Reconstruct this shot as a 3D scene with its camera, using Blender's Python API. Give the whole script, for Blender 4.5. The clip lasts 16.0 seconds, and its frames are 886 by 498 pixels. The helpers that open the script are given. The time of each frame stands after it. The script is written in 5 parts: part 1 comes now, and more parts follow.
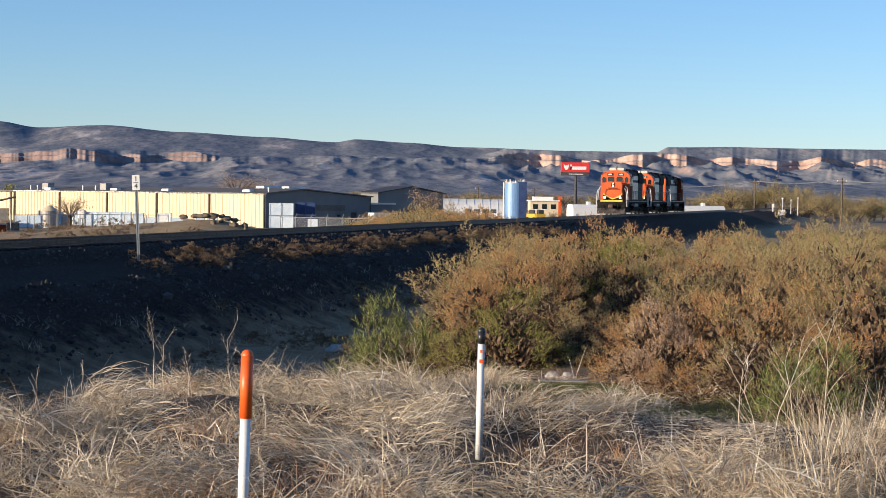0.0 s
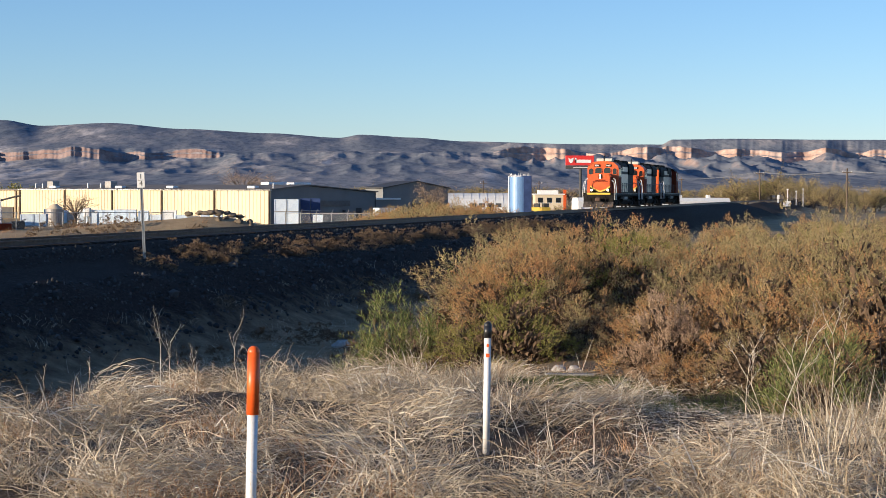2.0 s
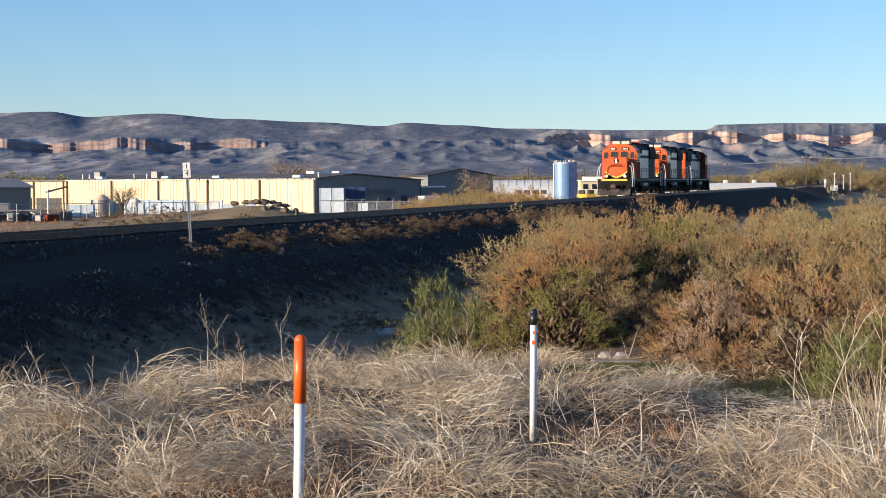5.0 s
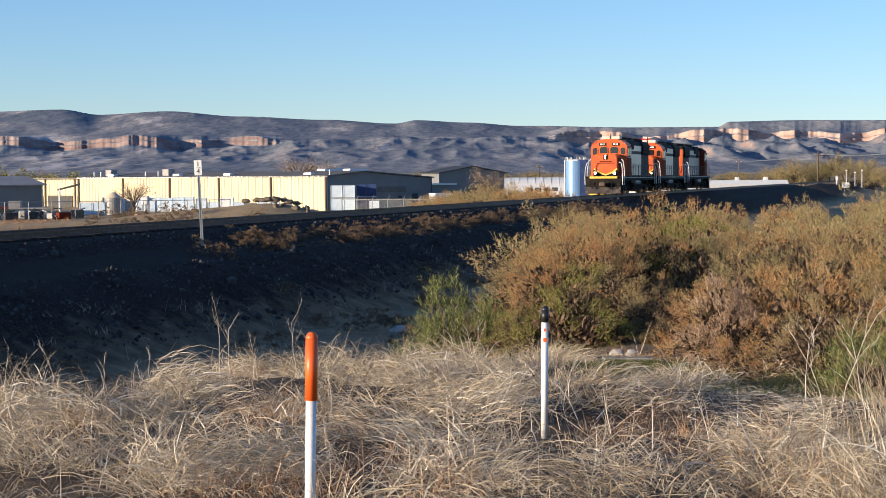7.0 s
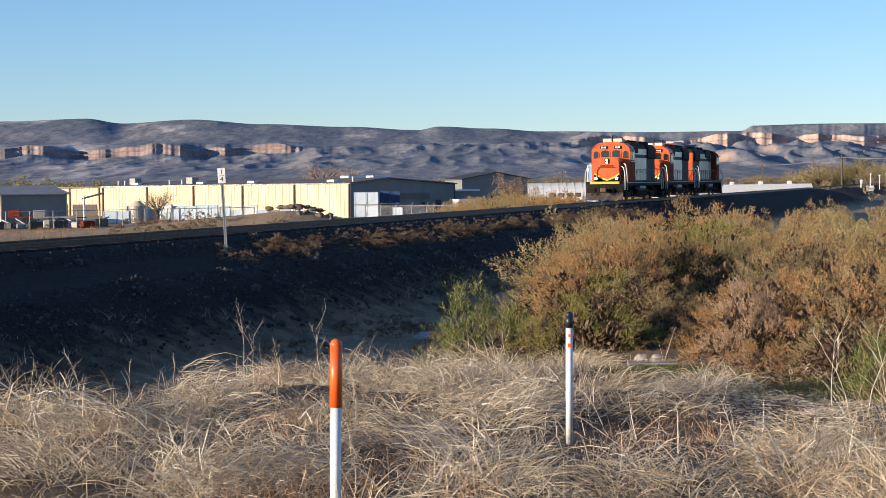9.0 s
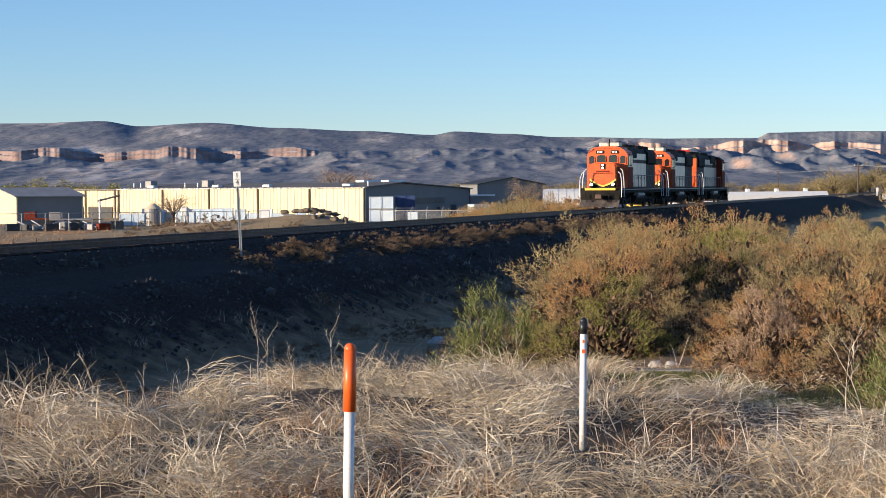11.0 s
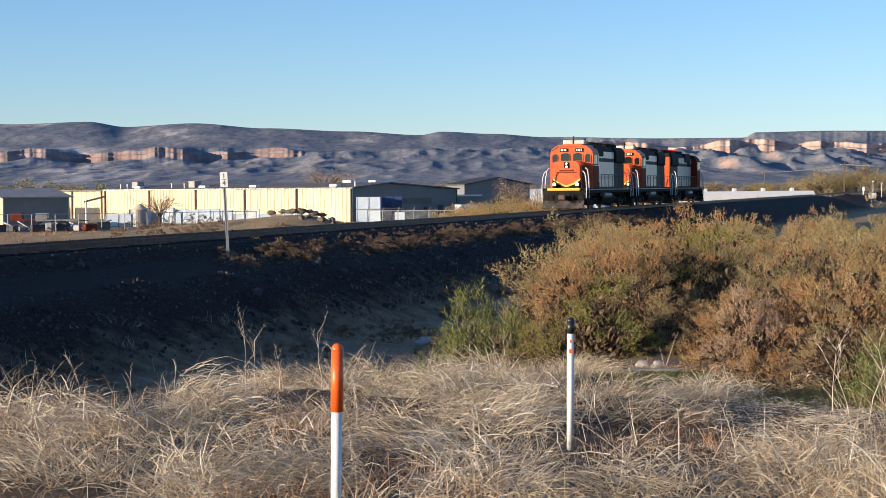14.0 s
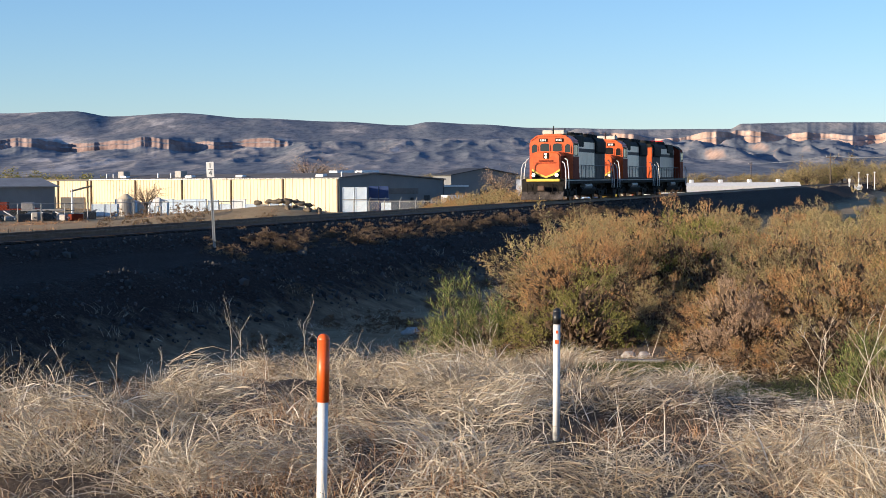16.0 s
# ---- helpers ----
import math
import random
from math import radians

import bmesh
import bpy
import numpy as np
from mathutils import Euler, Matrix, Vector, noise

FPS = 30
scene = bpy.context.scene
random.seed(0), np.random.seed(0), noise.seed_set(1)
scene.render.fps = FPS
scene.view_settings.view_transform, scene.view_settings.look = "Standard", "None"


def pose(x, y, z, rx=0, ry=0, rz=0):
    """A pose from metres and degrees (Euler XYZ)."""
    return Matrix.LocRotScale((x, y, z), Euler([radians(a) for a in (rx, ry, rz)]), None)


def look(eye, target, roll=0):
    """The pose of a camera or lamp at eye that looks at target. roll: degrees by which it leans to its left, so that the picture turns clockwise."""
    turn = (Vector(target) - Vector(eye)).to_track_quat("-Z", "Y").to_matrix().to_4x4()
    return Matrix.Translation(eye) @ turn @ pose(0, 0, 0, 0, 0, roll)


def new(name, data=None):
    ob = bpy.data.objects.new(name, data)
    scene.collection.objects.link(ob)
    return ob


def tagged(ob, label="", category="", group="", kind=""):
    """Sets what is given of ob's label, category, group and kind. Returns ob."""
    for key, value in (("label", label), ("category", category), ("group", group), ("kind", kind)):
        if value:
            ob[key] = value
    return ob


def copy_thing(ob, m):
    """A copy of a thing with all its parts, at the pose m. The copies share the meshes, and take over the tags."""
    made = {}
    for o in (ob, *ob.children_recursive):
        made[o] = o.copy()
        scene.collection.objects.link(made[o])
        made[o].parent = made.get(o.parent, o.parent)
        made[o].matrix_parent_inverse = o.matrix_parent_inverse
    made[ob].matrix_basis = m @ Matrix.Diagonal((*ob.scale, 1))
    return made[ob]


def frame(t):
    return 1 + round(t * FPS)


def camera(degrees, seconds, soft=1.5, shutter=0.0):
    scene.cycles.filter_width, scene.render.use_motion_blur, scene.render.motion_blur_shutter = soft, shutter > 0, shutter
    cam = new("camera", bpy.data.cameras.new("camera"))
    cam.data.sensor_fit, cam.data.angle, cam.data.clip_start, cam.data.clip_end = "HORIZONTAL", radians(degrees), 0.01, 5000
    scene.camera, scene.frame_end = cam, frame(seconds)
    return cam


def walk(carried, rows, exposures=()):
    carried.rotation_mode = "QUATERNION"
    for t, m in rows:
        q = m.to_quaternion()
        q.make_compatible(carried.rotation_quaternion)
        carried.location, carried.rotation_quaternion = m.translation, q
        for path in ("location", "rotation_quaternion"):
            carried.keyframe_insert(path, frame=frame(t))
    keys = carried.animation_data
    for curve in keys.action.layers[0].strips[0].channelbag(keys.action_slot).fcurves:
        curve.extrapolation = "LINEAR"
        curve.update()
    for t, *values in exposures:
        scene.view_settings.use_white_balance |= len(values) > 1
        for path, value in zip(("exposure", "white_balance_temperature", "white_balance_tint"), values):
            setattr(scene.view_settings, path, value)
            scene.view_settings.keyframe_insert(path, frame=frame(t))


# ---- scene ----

# ---------------- camera: stands still, pans and tilts ----------------
EYE = (0.0, 0.0, 2.9)
cam = camera(28.39, 16.0, soft=0.8)
TURNS = [
    (0, 88.313, -0.737, -2.395),
    (0.5, 88.166, -0.276, -2.236),
    (1, 88.068, -0.034, -2.260),
    (1.5, 88.082, -0.221, -2.266),
    (2, 88.132, -0.177, -2.235),
    (2.5, 88.105, -0.160, -2.010),
    (3, 88.130, -0.012, -1.901),
    (3.5, 88.124, 0.007, -1.720),
    (4, 87.971, 0.088, -1.500),
    (4.5, 87.807, 0.298, -1.030),
    (7, 87.645, 0.390, -0.405),
    (7.5, 87.681, 0.531, -0.215),
    (8, 87.798, 0.507, -0.101),
    (8.5, 87.815, 0.559, 0.067),
    (9, 87.856, 0.802, 0.352),
    (9.5, 88.007, 0.637, 0.481),
    (10, 88.129, 0.427, 0.709),
    (12.5, 87.821, 0.427, 0.937),
    (13, 87.876, 0.428, 0.804),
    (13.5, 88.079, 0.360, 0.714),
    (14, 88.023, 0.491, 0.425),
    (14.5, 87.910, 0.350, 0.403),
    (15, 87.712, 0.346, 0.325),
    (15.5, 87.483, 0.371, 0.184),
    (16, 87.709, 0.350, -0.014),
]
walk(cam, [(t, pose(*EYE, rx, ry, rz)) for t, rx, ry, rz in TURNS], exposures=[(0, 0.78, 5450, 12), (3, 0.82, 5450, 12), (7, 0.9, 5450, 12), (16, 0.9, 5450, 12)])

# ---------------- light ----------------
SUN_AZ, SUN_EL = radians(-117), radians(8.5)      # azimuth from +y towards +x
SUN_DIR = Vector((math.sin(SUN_AZ) * math.cos(SUN_EL), math.cos(SUN_AZ) * math.cos(SUN_EL), math.sin(SUN_EL)))
world = bpy.data.worlds.new("world")
scene.world = world
world.use_nodes = True
wn = world.node_tree.nodes
sky = wn.new("ShaderNodeTexSky")
sky.sky_type, sky.sun_disc = "NISHITA", False
sky.sun_elevation, sky.sun_rotation = radians(20), SUN_AZ
sky.air_density, sky.dust_density, sky.ozone_density = 1.0, 0.0, 4.0
wn["Background"].inputs[1].default_value = 0.068
world.node_tree.links.new(sky.outputs[0], wn["Background"].inputs[0])
sun = new("sun", bpy.data.lights.new("sun", "SUN"))
sun.data.energy, sun.data.angle, sun.data.color = 5.0, radians(0.6), (1.0, 0.75, 0.455)
sun.matrix_world = look(SUN_DIR * 50, (0, 0, 0))

# ---------------- materials ----------------


def shader(name, rough=0.8, metal=0.0):
    m = bpy.data.materials.new(name)
    m.use_nodes = True
    nt = m.node_tree
    b = nt.nodes["Principled BSDF"]
    b.inputs["Roughness"].default_value, b.inputs["Metallic"].default_value = rough, metal
    b.inputs["Specular IOR Level"].default_value = 0.5 if rough < 0.46 else 0.12 if rough > 0.72 else 0.25
    return m, nt, b


def nodes(nt, kind, **sets):
    n = nt.nodes.new(kind)
    for k, v in sets.items():
        n.inputs[k.replace("_", " ")].default_value = v
    return n


def ramp(nt, src, stops):
    r = nt.nodes.new("ShaderNodeValToRGB")
    while len(r.color_ramp.elements) < len(stops):
        r.color_ramp.elements.new(0.5)
    for e, (p, c) in zip(r.color_ramp.elements, stops):
        e.position, e.color = p, (*c, 1)
    nt.links.new(src, r.inputs[0])
    return r.outputs[0]


def mix(nt, fac, a, b, mode="MIX"):
    n = nt.nodes.new("ShaderNodeMix")
    n.data_type, n.blend_type = "RGBA", mode
    for src, i in ((fac, 0), (a, 6), (b, 7)):
        if isinstance(src, (int, float)):
            n.inputs[i].default_value = src
        elif isinstance(src, tuple):
            n.inputs[i].default_value = (*src, 1)
        else:
            nt.links.new(src, n.inputs[i])
    return n.outputs[2]


def tex(nt, scale, detail=4, rough=0.6, stretch=None, coords="Object"):
    tc = nt.nodes.new("ShaderNodeTexCoord")
    n = nodes(nt, "ShaderNodeTexNoise", Scale=scale, Detail=detail, Roughness=rough)
    src = tc.outputs[coords]
    if stretch:
        mp = nt.nodes.new("ShaderNodeMapping")
        mp.inputs["Scale"].default_value = stretch
        nt.links.new(src, mp.inputs[0])
        src = mp.outputs[0]
    nt.links.new(src, n.inputs["Vector"])
    return n.outputs["Fac"]


def bump(nt, b, h, strength=0.3, dist=0.02):
    n = nodes(nt, "ShaderNodeBump", Strength=strength, Distance=dist)
    nt.links.new(h, n.inputs["Height"])
    nt.links.new(n.outputs[0], b.inputs["Normal"])


def worn(name, c1, c2, scale=3.0, rough=0.7, metal=0.0, fine=40.0, dirt=0.25, relief=0.15, stretch=None):
    """Two-scale varied surface: a drift between two colours, fine grime on it and slight relief."""
    m, nt, b = shader(name, rough, metal)
    big = tex(nt, scale, 5, 0.65, stretch)
    small = tex(nt, fine, 3, 0.7, stretch)
    base = ramp(nt, big, [(0.35, c1), (0.68, c2)])
    g = ramp(nt, small, [(0.3, (1 - dirt,) * 3), (0.6, (1, 1, 1))])
    nt.links.new(mix(nt, 1.0, base, g, "MULTIPLY"), b.inputs["Base Color"])
    bump(nt, b, small, relief, 0.01)
    return m


def strand(name, stops, rough=0.85, through_light=0.25, patch=0.0, scale=1.6):
    """Blades, twigs and leaves: a colour for each island, drifting in patches, some light let through."""
    m, nt, b = shader(name, rough)
    geo = nt.nodes.new("ShaderNodeNewGeometry")
    fac = geo.outputs["Random Per Island"]
    if patch:
        info = nt.nodes.new("ShaderNodeObjectInfo")
        drift = nt.nodes.new("ShaderNodeMapRange")
        drift.inputs[1].default_value, drift.inputs[2].default_value = 0.32, 0.68
        nt.links.new(tex(nt, scale, 3, 0.6), drift.inputs[0])
        own = nt.nodes.new("ShaderNodeMix")
        own.inputs[0].default_value = 0.25
        nt.links.new(drift.outputs[0], own.inputs[2])
        nt.links.new(info.outputs["Random"], own.inputs[3])
        both = nt.nodes.new("ShaderNodeMix")
        both.inputs[0].default_value = patch
        nt.links.new(fac, both.inputs[2])
        nt.links.new(own.outputs[0], both.inputs[3])
        fac = both.outputs[0]
    col = ramp(nt, fac, stops)
    nt.links.new(col, b.inputs["Base Color"])
    b.inputs["Specular IOR Level"].default_value = 0.2
    tr = nt.nodes.new("ShaderNodeBsdfTranslucent")
    nt.links.new(col, tr.inputs[0])
    ms = nt.nodes.new("ShaderNodeMixShader")
    ms.inputs[0].default_value = through_light
    nt.links.new(b.outputs[0], ms.inputs[1])
    nt.links.new(tr.outputs[0], ms.inputs[2])
    nt.links.new(ms.outputs[0], nt.nodes["Material Output"].inputs[0])
    return m


def glow(name, col, power):
    m, nt, b = shader(name, 0.3)
    b.inputs["Base Color"].default_value = (*col, 1)
    b.inputs["Emission Color"].default_value, b.inputs["Emission Strength"].default_value = (*col, 1), power
    return m


M_STRAW = strand("dry_grass", [(0.0, (0.15, 0.10, 0.06)), (0.3, (0.36, 0.275, 0.17)), (0.6, (0.60, 0.51, 0.37)), (1.0, (0.84, 0.77, 0.63))], patch=0.45, scale=0.7)
M_STALK = strand("dead_stalk", [(0.0, (0.40, 0.30, 0.20)), (0.6, (0.72, 0.64, 0.50)), (1.0, (0.84, 0.79, 0.69))])
M_REDGRASS = strand("rusty_grass", [(0.0, (0.22, 0.11, 0.05)), (0.6, (0.40, 0.22, 0.11)), (1.0, (0.55, 0.36, 0.2))])
M_GREEN = strand("green_grass", [(0.0, (0.06, 0.075, 0.02)), (0.7, (0.12, 0.14, 0.045)), (1.0, (0.30, 0.26, 0.13))])
M_RUST = strand("rusty_foliage", [(0.0, (0.14, 0.085, 0.045)), (0.3, (0.43, 0.22, 0.09)), (0.5, (0.47, 0.295, 0.13)), (0.72, (0.31, 0.265, 0.105)), (1.0, (0.50, 0.38, 0.23))], patch=0.68)
M_TAN = strand("tan_foliage", [(0.0, (0.16, 0.11, 0.06)), (0.3, (0.37, 0.27, 0.14)), (0.55, (0.31, 0.27, 0.11)), (0.75, (0.44, 0.325, 0.18)), (1.0, (0.53, 0.42, 0.26))], patch=0.68)
M_OLIVE = strand("olive_foliage", [(0.0, (0.10, 0.10, 0.025)), (0.5, (0.25, 0.235, 0.06)), (1.0, (0.40, 0.33, 0.12))], patch=0.5)
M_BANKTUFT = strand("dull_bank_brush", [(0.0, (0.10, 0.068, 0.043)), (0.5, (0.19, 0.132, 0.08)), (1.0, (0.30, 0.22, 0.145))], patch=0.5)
M_REED = strand("green_stems", [(0.0, (0.08, 0.10, 0.03)), (0.5, (0.17, 0.20, 0.06)), (1.0, (0.34, 0.32, 0.12))])
M_GREYBUSH = strand("grey_foliage", [(0.0, (0.33, 0.22, 0.13)), (1.0, (0.60, 0.45, 0.31))], patch=0.4)
M_TWIG = worn("twig_bark", (0.16, 0.10, 0.06), (0.28, 0.20, 0.13), 8)
M_ORANGE = worn("orange_paint", (0.56, 0.085, 0.008), (0.72, 0.125, 0.014), 1.2, 0.42, 0, 9, 0.28, 0.05)
M_YELLOW = worn("yellow_paint", (0.75, 0.50, 0.05), (0.8, 0.58, 0.09), 2, 0.45, 0, 20, 0.25, 0.05)
M_GREYPAINT = worn("grey_hood_paint", (0.80, 0.63, 0.48), (0.88, 0.71, 0.55), 1.0, 0.36, 0, 9, 0.2, 0.08, (1, 1, 0.25))
M_DARKHOOD = worn("dark_weathered_hood_paint", (0.40, 0.33, 0.28), (0.52, 0.43, 0.37), 1.0, 0.4, 0, 9, 0.35, 0.08, (1, 1, 0.25))
M_BLACK = worn("black_running_gear", (0.010, 0.009, 0.008), (0.032, 0.028, 0.024), 2.5, 0.8, 0, 25, 0.4)
M_DARKTOP = worn("dark_roof_paint", (0.012, 0.013, 0.012), (0.034, 0.032, 0.028), 1.5, 0.75, 0, 18, 0.35)
M_MAROON = worn("dark_maroon", (0.15, 0.026, 0.012), (0.22, 0.042, 0.016), 1.5, 0.75, 0, 18, 0.3)
M_DARKRAIL = worn("dark_handrail", (0.10, 0.09, 0.085), (0.16, 0.15, 0.14), 4, 0.6)
M_RAILING = worn("pale_handrail", (0.62, 0.62, 0.60), (0.78, 0.77, 0.74), 4, 0.5)
M_WHITE = worn("white_paint", (0.74, 0.73, 0.70), (0.84, 0.83, 0.80), 3, 0.5, 0, 30, 0.12, 0.05)
M_STEEL = worn("rail_steel", (0.08, 0.05, 0.035), (0.15, 0.10, 0.075), 4, 0.55, 0.3, 30, 0.3)
M_TANKGREY = worn("grey_tank", (0.25, 0.24, 0.23), (0.38, 0.36, 0.34), 3, 0.5, 0.2)
M_TIE = worn("creosoted_wood", (0.03, 0.023, 0.018), (0.07, 0.055, 0.045), 3, 0.9, 0, 30, 0.4, 0.5)
M_CREAM = worn("cream_metal_siding", (0.62, 0.52, 0.33), (0.68, 0.58, 0.38), 0.25, 0.5, 0, 6, 0.08, 0.05)
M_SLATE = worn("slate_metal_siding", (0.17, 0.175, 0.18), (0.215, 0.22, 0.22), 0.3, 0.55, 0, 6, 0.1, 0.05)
M_ROOF = worn("grey_metal_roof", (0.14, 0.13, 0.12), (0.21, 0.195, 0.18), 0.3, 0.85, 0.0, 5, 0.2)
M_TRIM = worn("dark_trim", (0.05, 0.05, 0.05), (0.09, 0.085, 0.08), 2, 0.6)
M_BROWN = worn("brown_downpipe", (0.12, 0.085, 0.06), (0.17, 0.12, 0.085), 2, 0.6)
M_BLUE = worn("blue_tank_steel", (0.16, 0.28, 0.50), (0.22, 0.36, 0.60), 0.6, 0.4, 0.1, 8, 0.15, 0.05, (1, 1, 0.2))
M_NAVY = worn("navy_paint", (0.03, 0.05, 0.13), (0.05, 0.08, 0.2), 1, 0.5)
M_PALEBLUE = worn("pale_blue_crate", (0.52, 0.62, 0.72), (0.68, 0.74, 0.80), 1.0, 0.6, 0, 10, 0.2)
M_RED = worn("red_sign_paint", (0.60, 0.03, 0.025), (0.66, 0.045, 0.035), 0.5, 0.4, 0, 5, 0.06, 0.02)
M_POLE = worn("weathered_pole_wood", (0.10, 0.075, 0.055), (0.18, 0.14, 0.11), 2, 0.9)
M_GALV = worn("galvanised_steel", (0.34, 0.34, 0.33), (0.48, 0.48, 0.46), 5, 0.5, 0.5)
M_ORANGEPOST = worn("orange_plastic", (0.74, 0.105, 0.008), (0.82, 0.14, 0.015), 6, 0.4, 0, 60, 0.08, 0.05)
M_WHITEPOST = worn("white_plastic", (0.72, 0.71, 0.69), (0.82, 0.81, 0.79), 5, 0.45, 0, 50, 0.15, 0.06)
M_BLACKPOST = worn("black_plastic", (0.012, 0.012, 0.013), (0.03, 0.03, 0.03), 6, 0.35)
M_ROCK = worn("pale_stone", (0.34, 0.31, 0.28), (0.55, 0.52, 0.48), 3, 0.9, 0, 30, 0.25, 0.5)
M_GLASS, _nt, _b = shader("cab_glass", 0.06)
_b.inputs["Base Color"].default_value = (0.015, 0.018, 0.02, 1)
_b.inputs["Specular IOR Level"].default_value = 0.8
M_LAMP = glow("lit_lamp", (1.0, 0.80, 0.46), 3.5)
M_WARMPAINT = worn("beige_wall_paint", (0.62, 0.52, 0.36), (0.70, 0.60, 0.44), 0.5, 0.7)
M_VINYL = worn("white_film_cover", (0.62, 0.62, 0.60), (0.72, 0.71, 0.69), 0.3, 0.5, 0, 3, 0.1, 0.3)


def ground_material():
    m, nt, b = shader("dry_soil", 0.95)
    geo = nt.nodes.new("ShaderNodeNewGeometry")
    sep = nt.nodes.new("ShaderNodeSeparateXYZ")
    nt.links.new(geo.outputs["Position"], sep.inputs[0])
    # across the track: shade-darkened ballast and cinders on the bank, pale dirt elsewhere
    n1 = nt.nodes.new("ShaderNodeVectorMath")
    n1.operation = "DOT_PRODUCT"
    n1.inputs[1].default_value = (0.9583, -0.2857, 0)
    nt.links.new(geo.outputs["Position"], n1.inputs[0])
    off = nt.nodes.new("ShaderNodeMath")
    off.operation = "SUBTRACT"
    off.inputs[1].default_value = TRACK_OFF
    nt.links.new(n1.outputs["Value"], off.inputs[0])
    ab = nt.nodes.new("ShaderNodeMapRange")
    ab.inputs[1].default_value, ab.inputs[2].default_value = -6.0, 30.0
    nt.links.new(off.outputs[0], ab.inputs[0])
    big = tex(nt, 0.12, 6, 0.6)
    mid = tex(nt, 1.3, 6, 0.7)
    fine = tex(nt, 14, 4, 0.8)
    soil = ramp(nt, mid, [(0.3, (0.25, 0.18, 0.10)), (0.5, (0.37, 0.28, 0.165)), (0.72, (0.48, 0.38, 0.24))])
    far = ramp(nt, big, [(0.38, (0.20, 0.15, 0.085)), (0.6, (0.37, 0.27, 0.15))])
    soil = mix(nt, 0.4, soil, far)
    # trodden thatch and litter under the near grass, its shade put into the colour
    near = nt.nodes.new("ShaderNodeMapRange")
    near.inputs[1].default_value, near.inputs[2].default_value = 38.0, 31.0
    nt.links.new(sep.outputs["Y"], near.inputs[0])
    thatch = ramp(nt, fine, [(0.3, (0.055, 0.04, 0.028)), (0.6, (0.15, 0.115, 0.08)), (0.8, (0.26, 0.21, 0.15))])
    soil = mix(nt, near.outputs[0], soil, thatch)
    # shadow on and among the stones is put into this dark colour
    shaded_ballast = ramp(nt, fine, [(0.32, (0.012, 0.009, 0.007)), (0.55, (0.042, 0.031, 0.025)), (0.78, (0.15, 0.122, 0.105))])
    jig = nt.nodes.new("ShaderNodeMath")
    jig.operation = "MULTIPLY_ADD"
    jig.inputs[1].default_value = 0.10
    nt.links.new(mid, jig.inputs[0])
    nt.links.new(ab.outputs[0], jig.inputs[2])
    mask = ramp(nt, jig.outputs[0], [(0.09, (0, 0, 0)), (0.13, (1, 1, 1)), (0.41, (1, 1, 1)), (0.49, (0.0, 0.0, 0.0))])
    col = mix(nt, mask, soil, shaded_ballast)
    nt.links.new(col, b.inputs["Base Color"])
    bump(nt, b, fine, 0.7, 0.05)
    return m


# ---------------- plan: the track line and the lie of the land ----------------
HEAD = 16.6
U = Vector((math.sin(radians(HEAD)), math.cos(radians(HEAD)), 0))       # away along the track
N = Vector((U.y, -U.x, 0))                                              # from the track to the camera's side
TRACK_P = Vector((7.45, 119.0, 0))
TRACK_OFF = TRACK_P.dot(N)
RAIL = 1.36


def smooth(a, b, v):
    v = min(1.0, max(0.0, (v - a) / (b - a)))
    return v * v * (3 - 2 * v)


def table(v, pts):
    for (a, za), (b, zb) in zip(pts, pts[1:]):
        if v <= b:
            return za + (zb - za) * smooth(a, b, v) if v > a else za
    return pts[-1][1]


BANK = [(-9.0, -1.0), (-4.2, -0.2), (-3.4, 0.5), (-1.75, 1.13), (1.75, 1.13), (3.0, 0.66), (4.6, 0.40), (9.6, -1.5), (40.0, -1.6)]


def land(x, y):
    n = x * N.x + y * N.y - TRACK_OFF
    z = table(n, BANK)
    if n > 4.6:
        # away from the gully the low ground lies higher under the bushes
        lift = smooth(4.6, 11, n) * smooth(-0.5, 4.0, x + 0.22 * max(0.0, 33 - y) - 0.03 * max(0.0, y - 40))
        z = z * (1 - lift) + lift * (-0.38 - 0.004 * max(0.0, y - 40))
        edge = 33.0 - 7.0 * smooth(-2.0, -7.0, x)
        rise = smooth(edge, edge - 7.5, y) * smooth(7.5, 11.5, n)
        z = z * (1 - rise) + rise * (0.33 - 0.029 * max(0.0, y - 14))
        z += rise * (0.16 * noise.noise((x * 0.75, y * 0.6, 21)) + 0.10 * noise.noise((x * 1.7, y * 1.3, 22)))
        z += 0.16 * noise.noise((x * 0.35, y * 0.35, 0)) + 0.07 * noise.noise((x * 1.1, y * 1.1, 3))
    elif n < -9:
        z += 0.2 * noise.noise((x * 0.05, y * 0.05, 5)) * smooth(-9, -20, n)
        # spoil heap in the yard
        z += 0.75 * math.exp(-(((x + 13.0) / 3.6) ** 2 + ((y - 150) / 4) ** 2))
        z += 1.55 * math.exp(-(((x + 17.5) / 9.5) ** 2 + ((y - 150) / 5) ** 2))
    if 1.8 < n < 12:
        z += 0.05 * noise.noise((x * 0.8, y * 0.8, 9))
    return z


# ---------------- mesh helpers ----------------


def link(name, bm, mat, parent=None, label="", smooth_faces=False):
    me = bpy.data.meshes.new(name)
    bm.to_mesh(me)
    bm.free()
    if smooth_faces:
        for p in me.polygons:
            p.use_smooth = True
    for mm in (mat if isinstance(mat, (list, tuple)) else [mat]):
        me.materials.append(mm)
    ob = new(name, me)
    if parent:
        ob.parent = parent
    if label:
        ob["label"] = label
    return ob


part = link


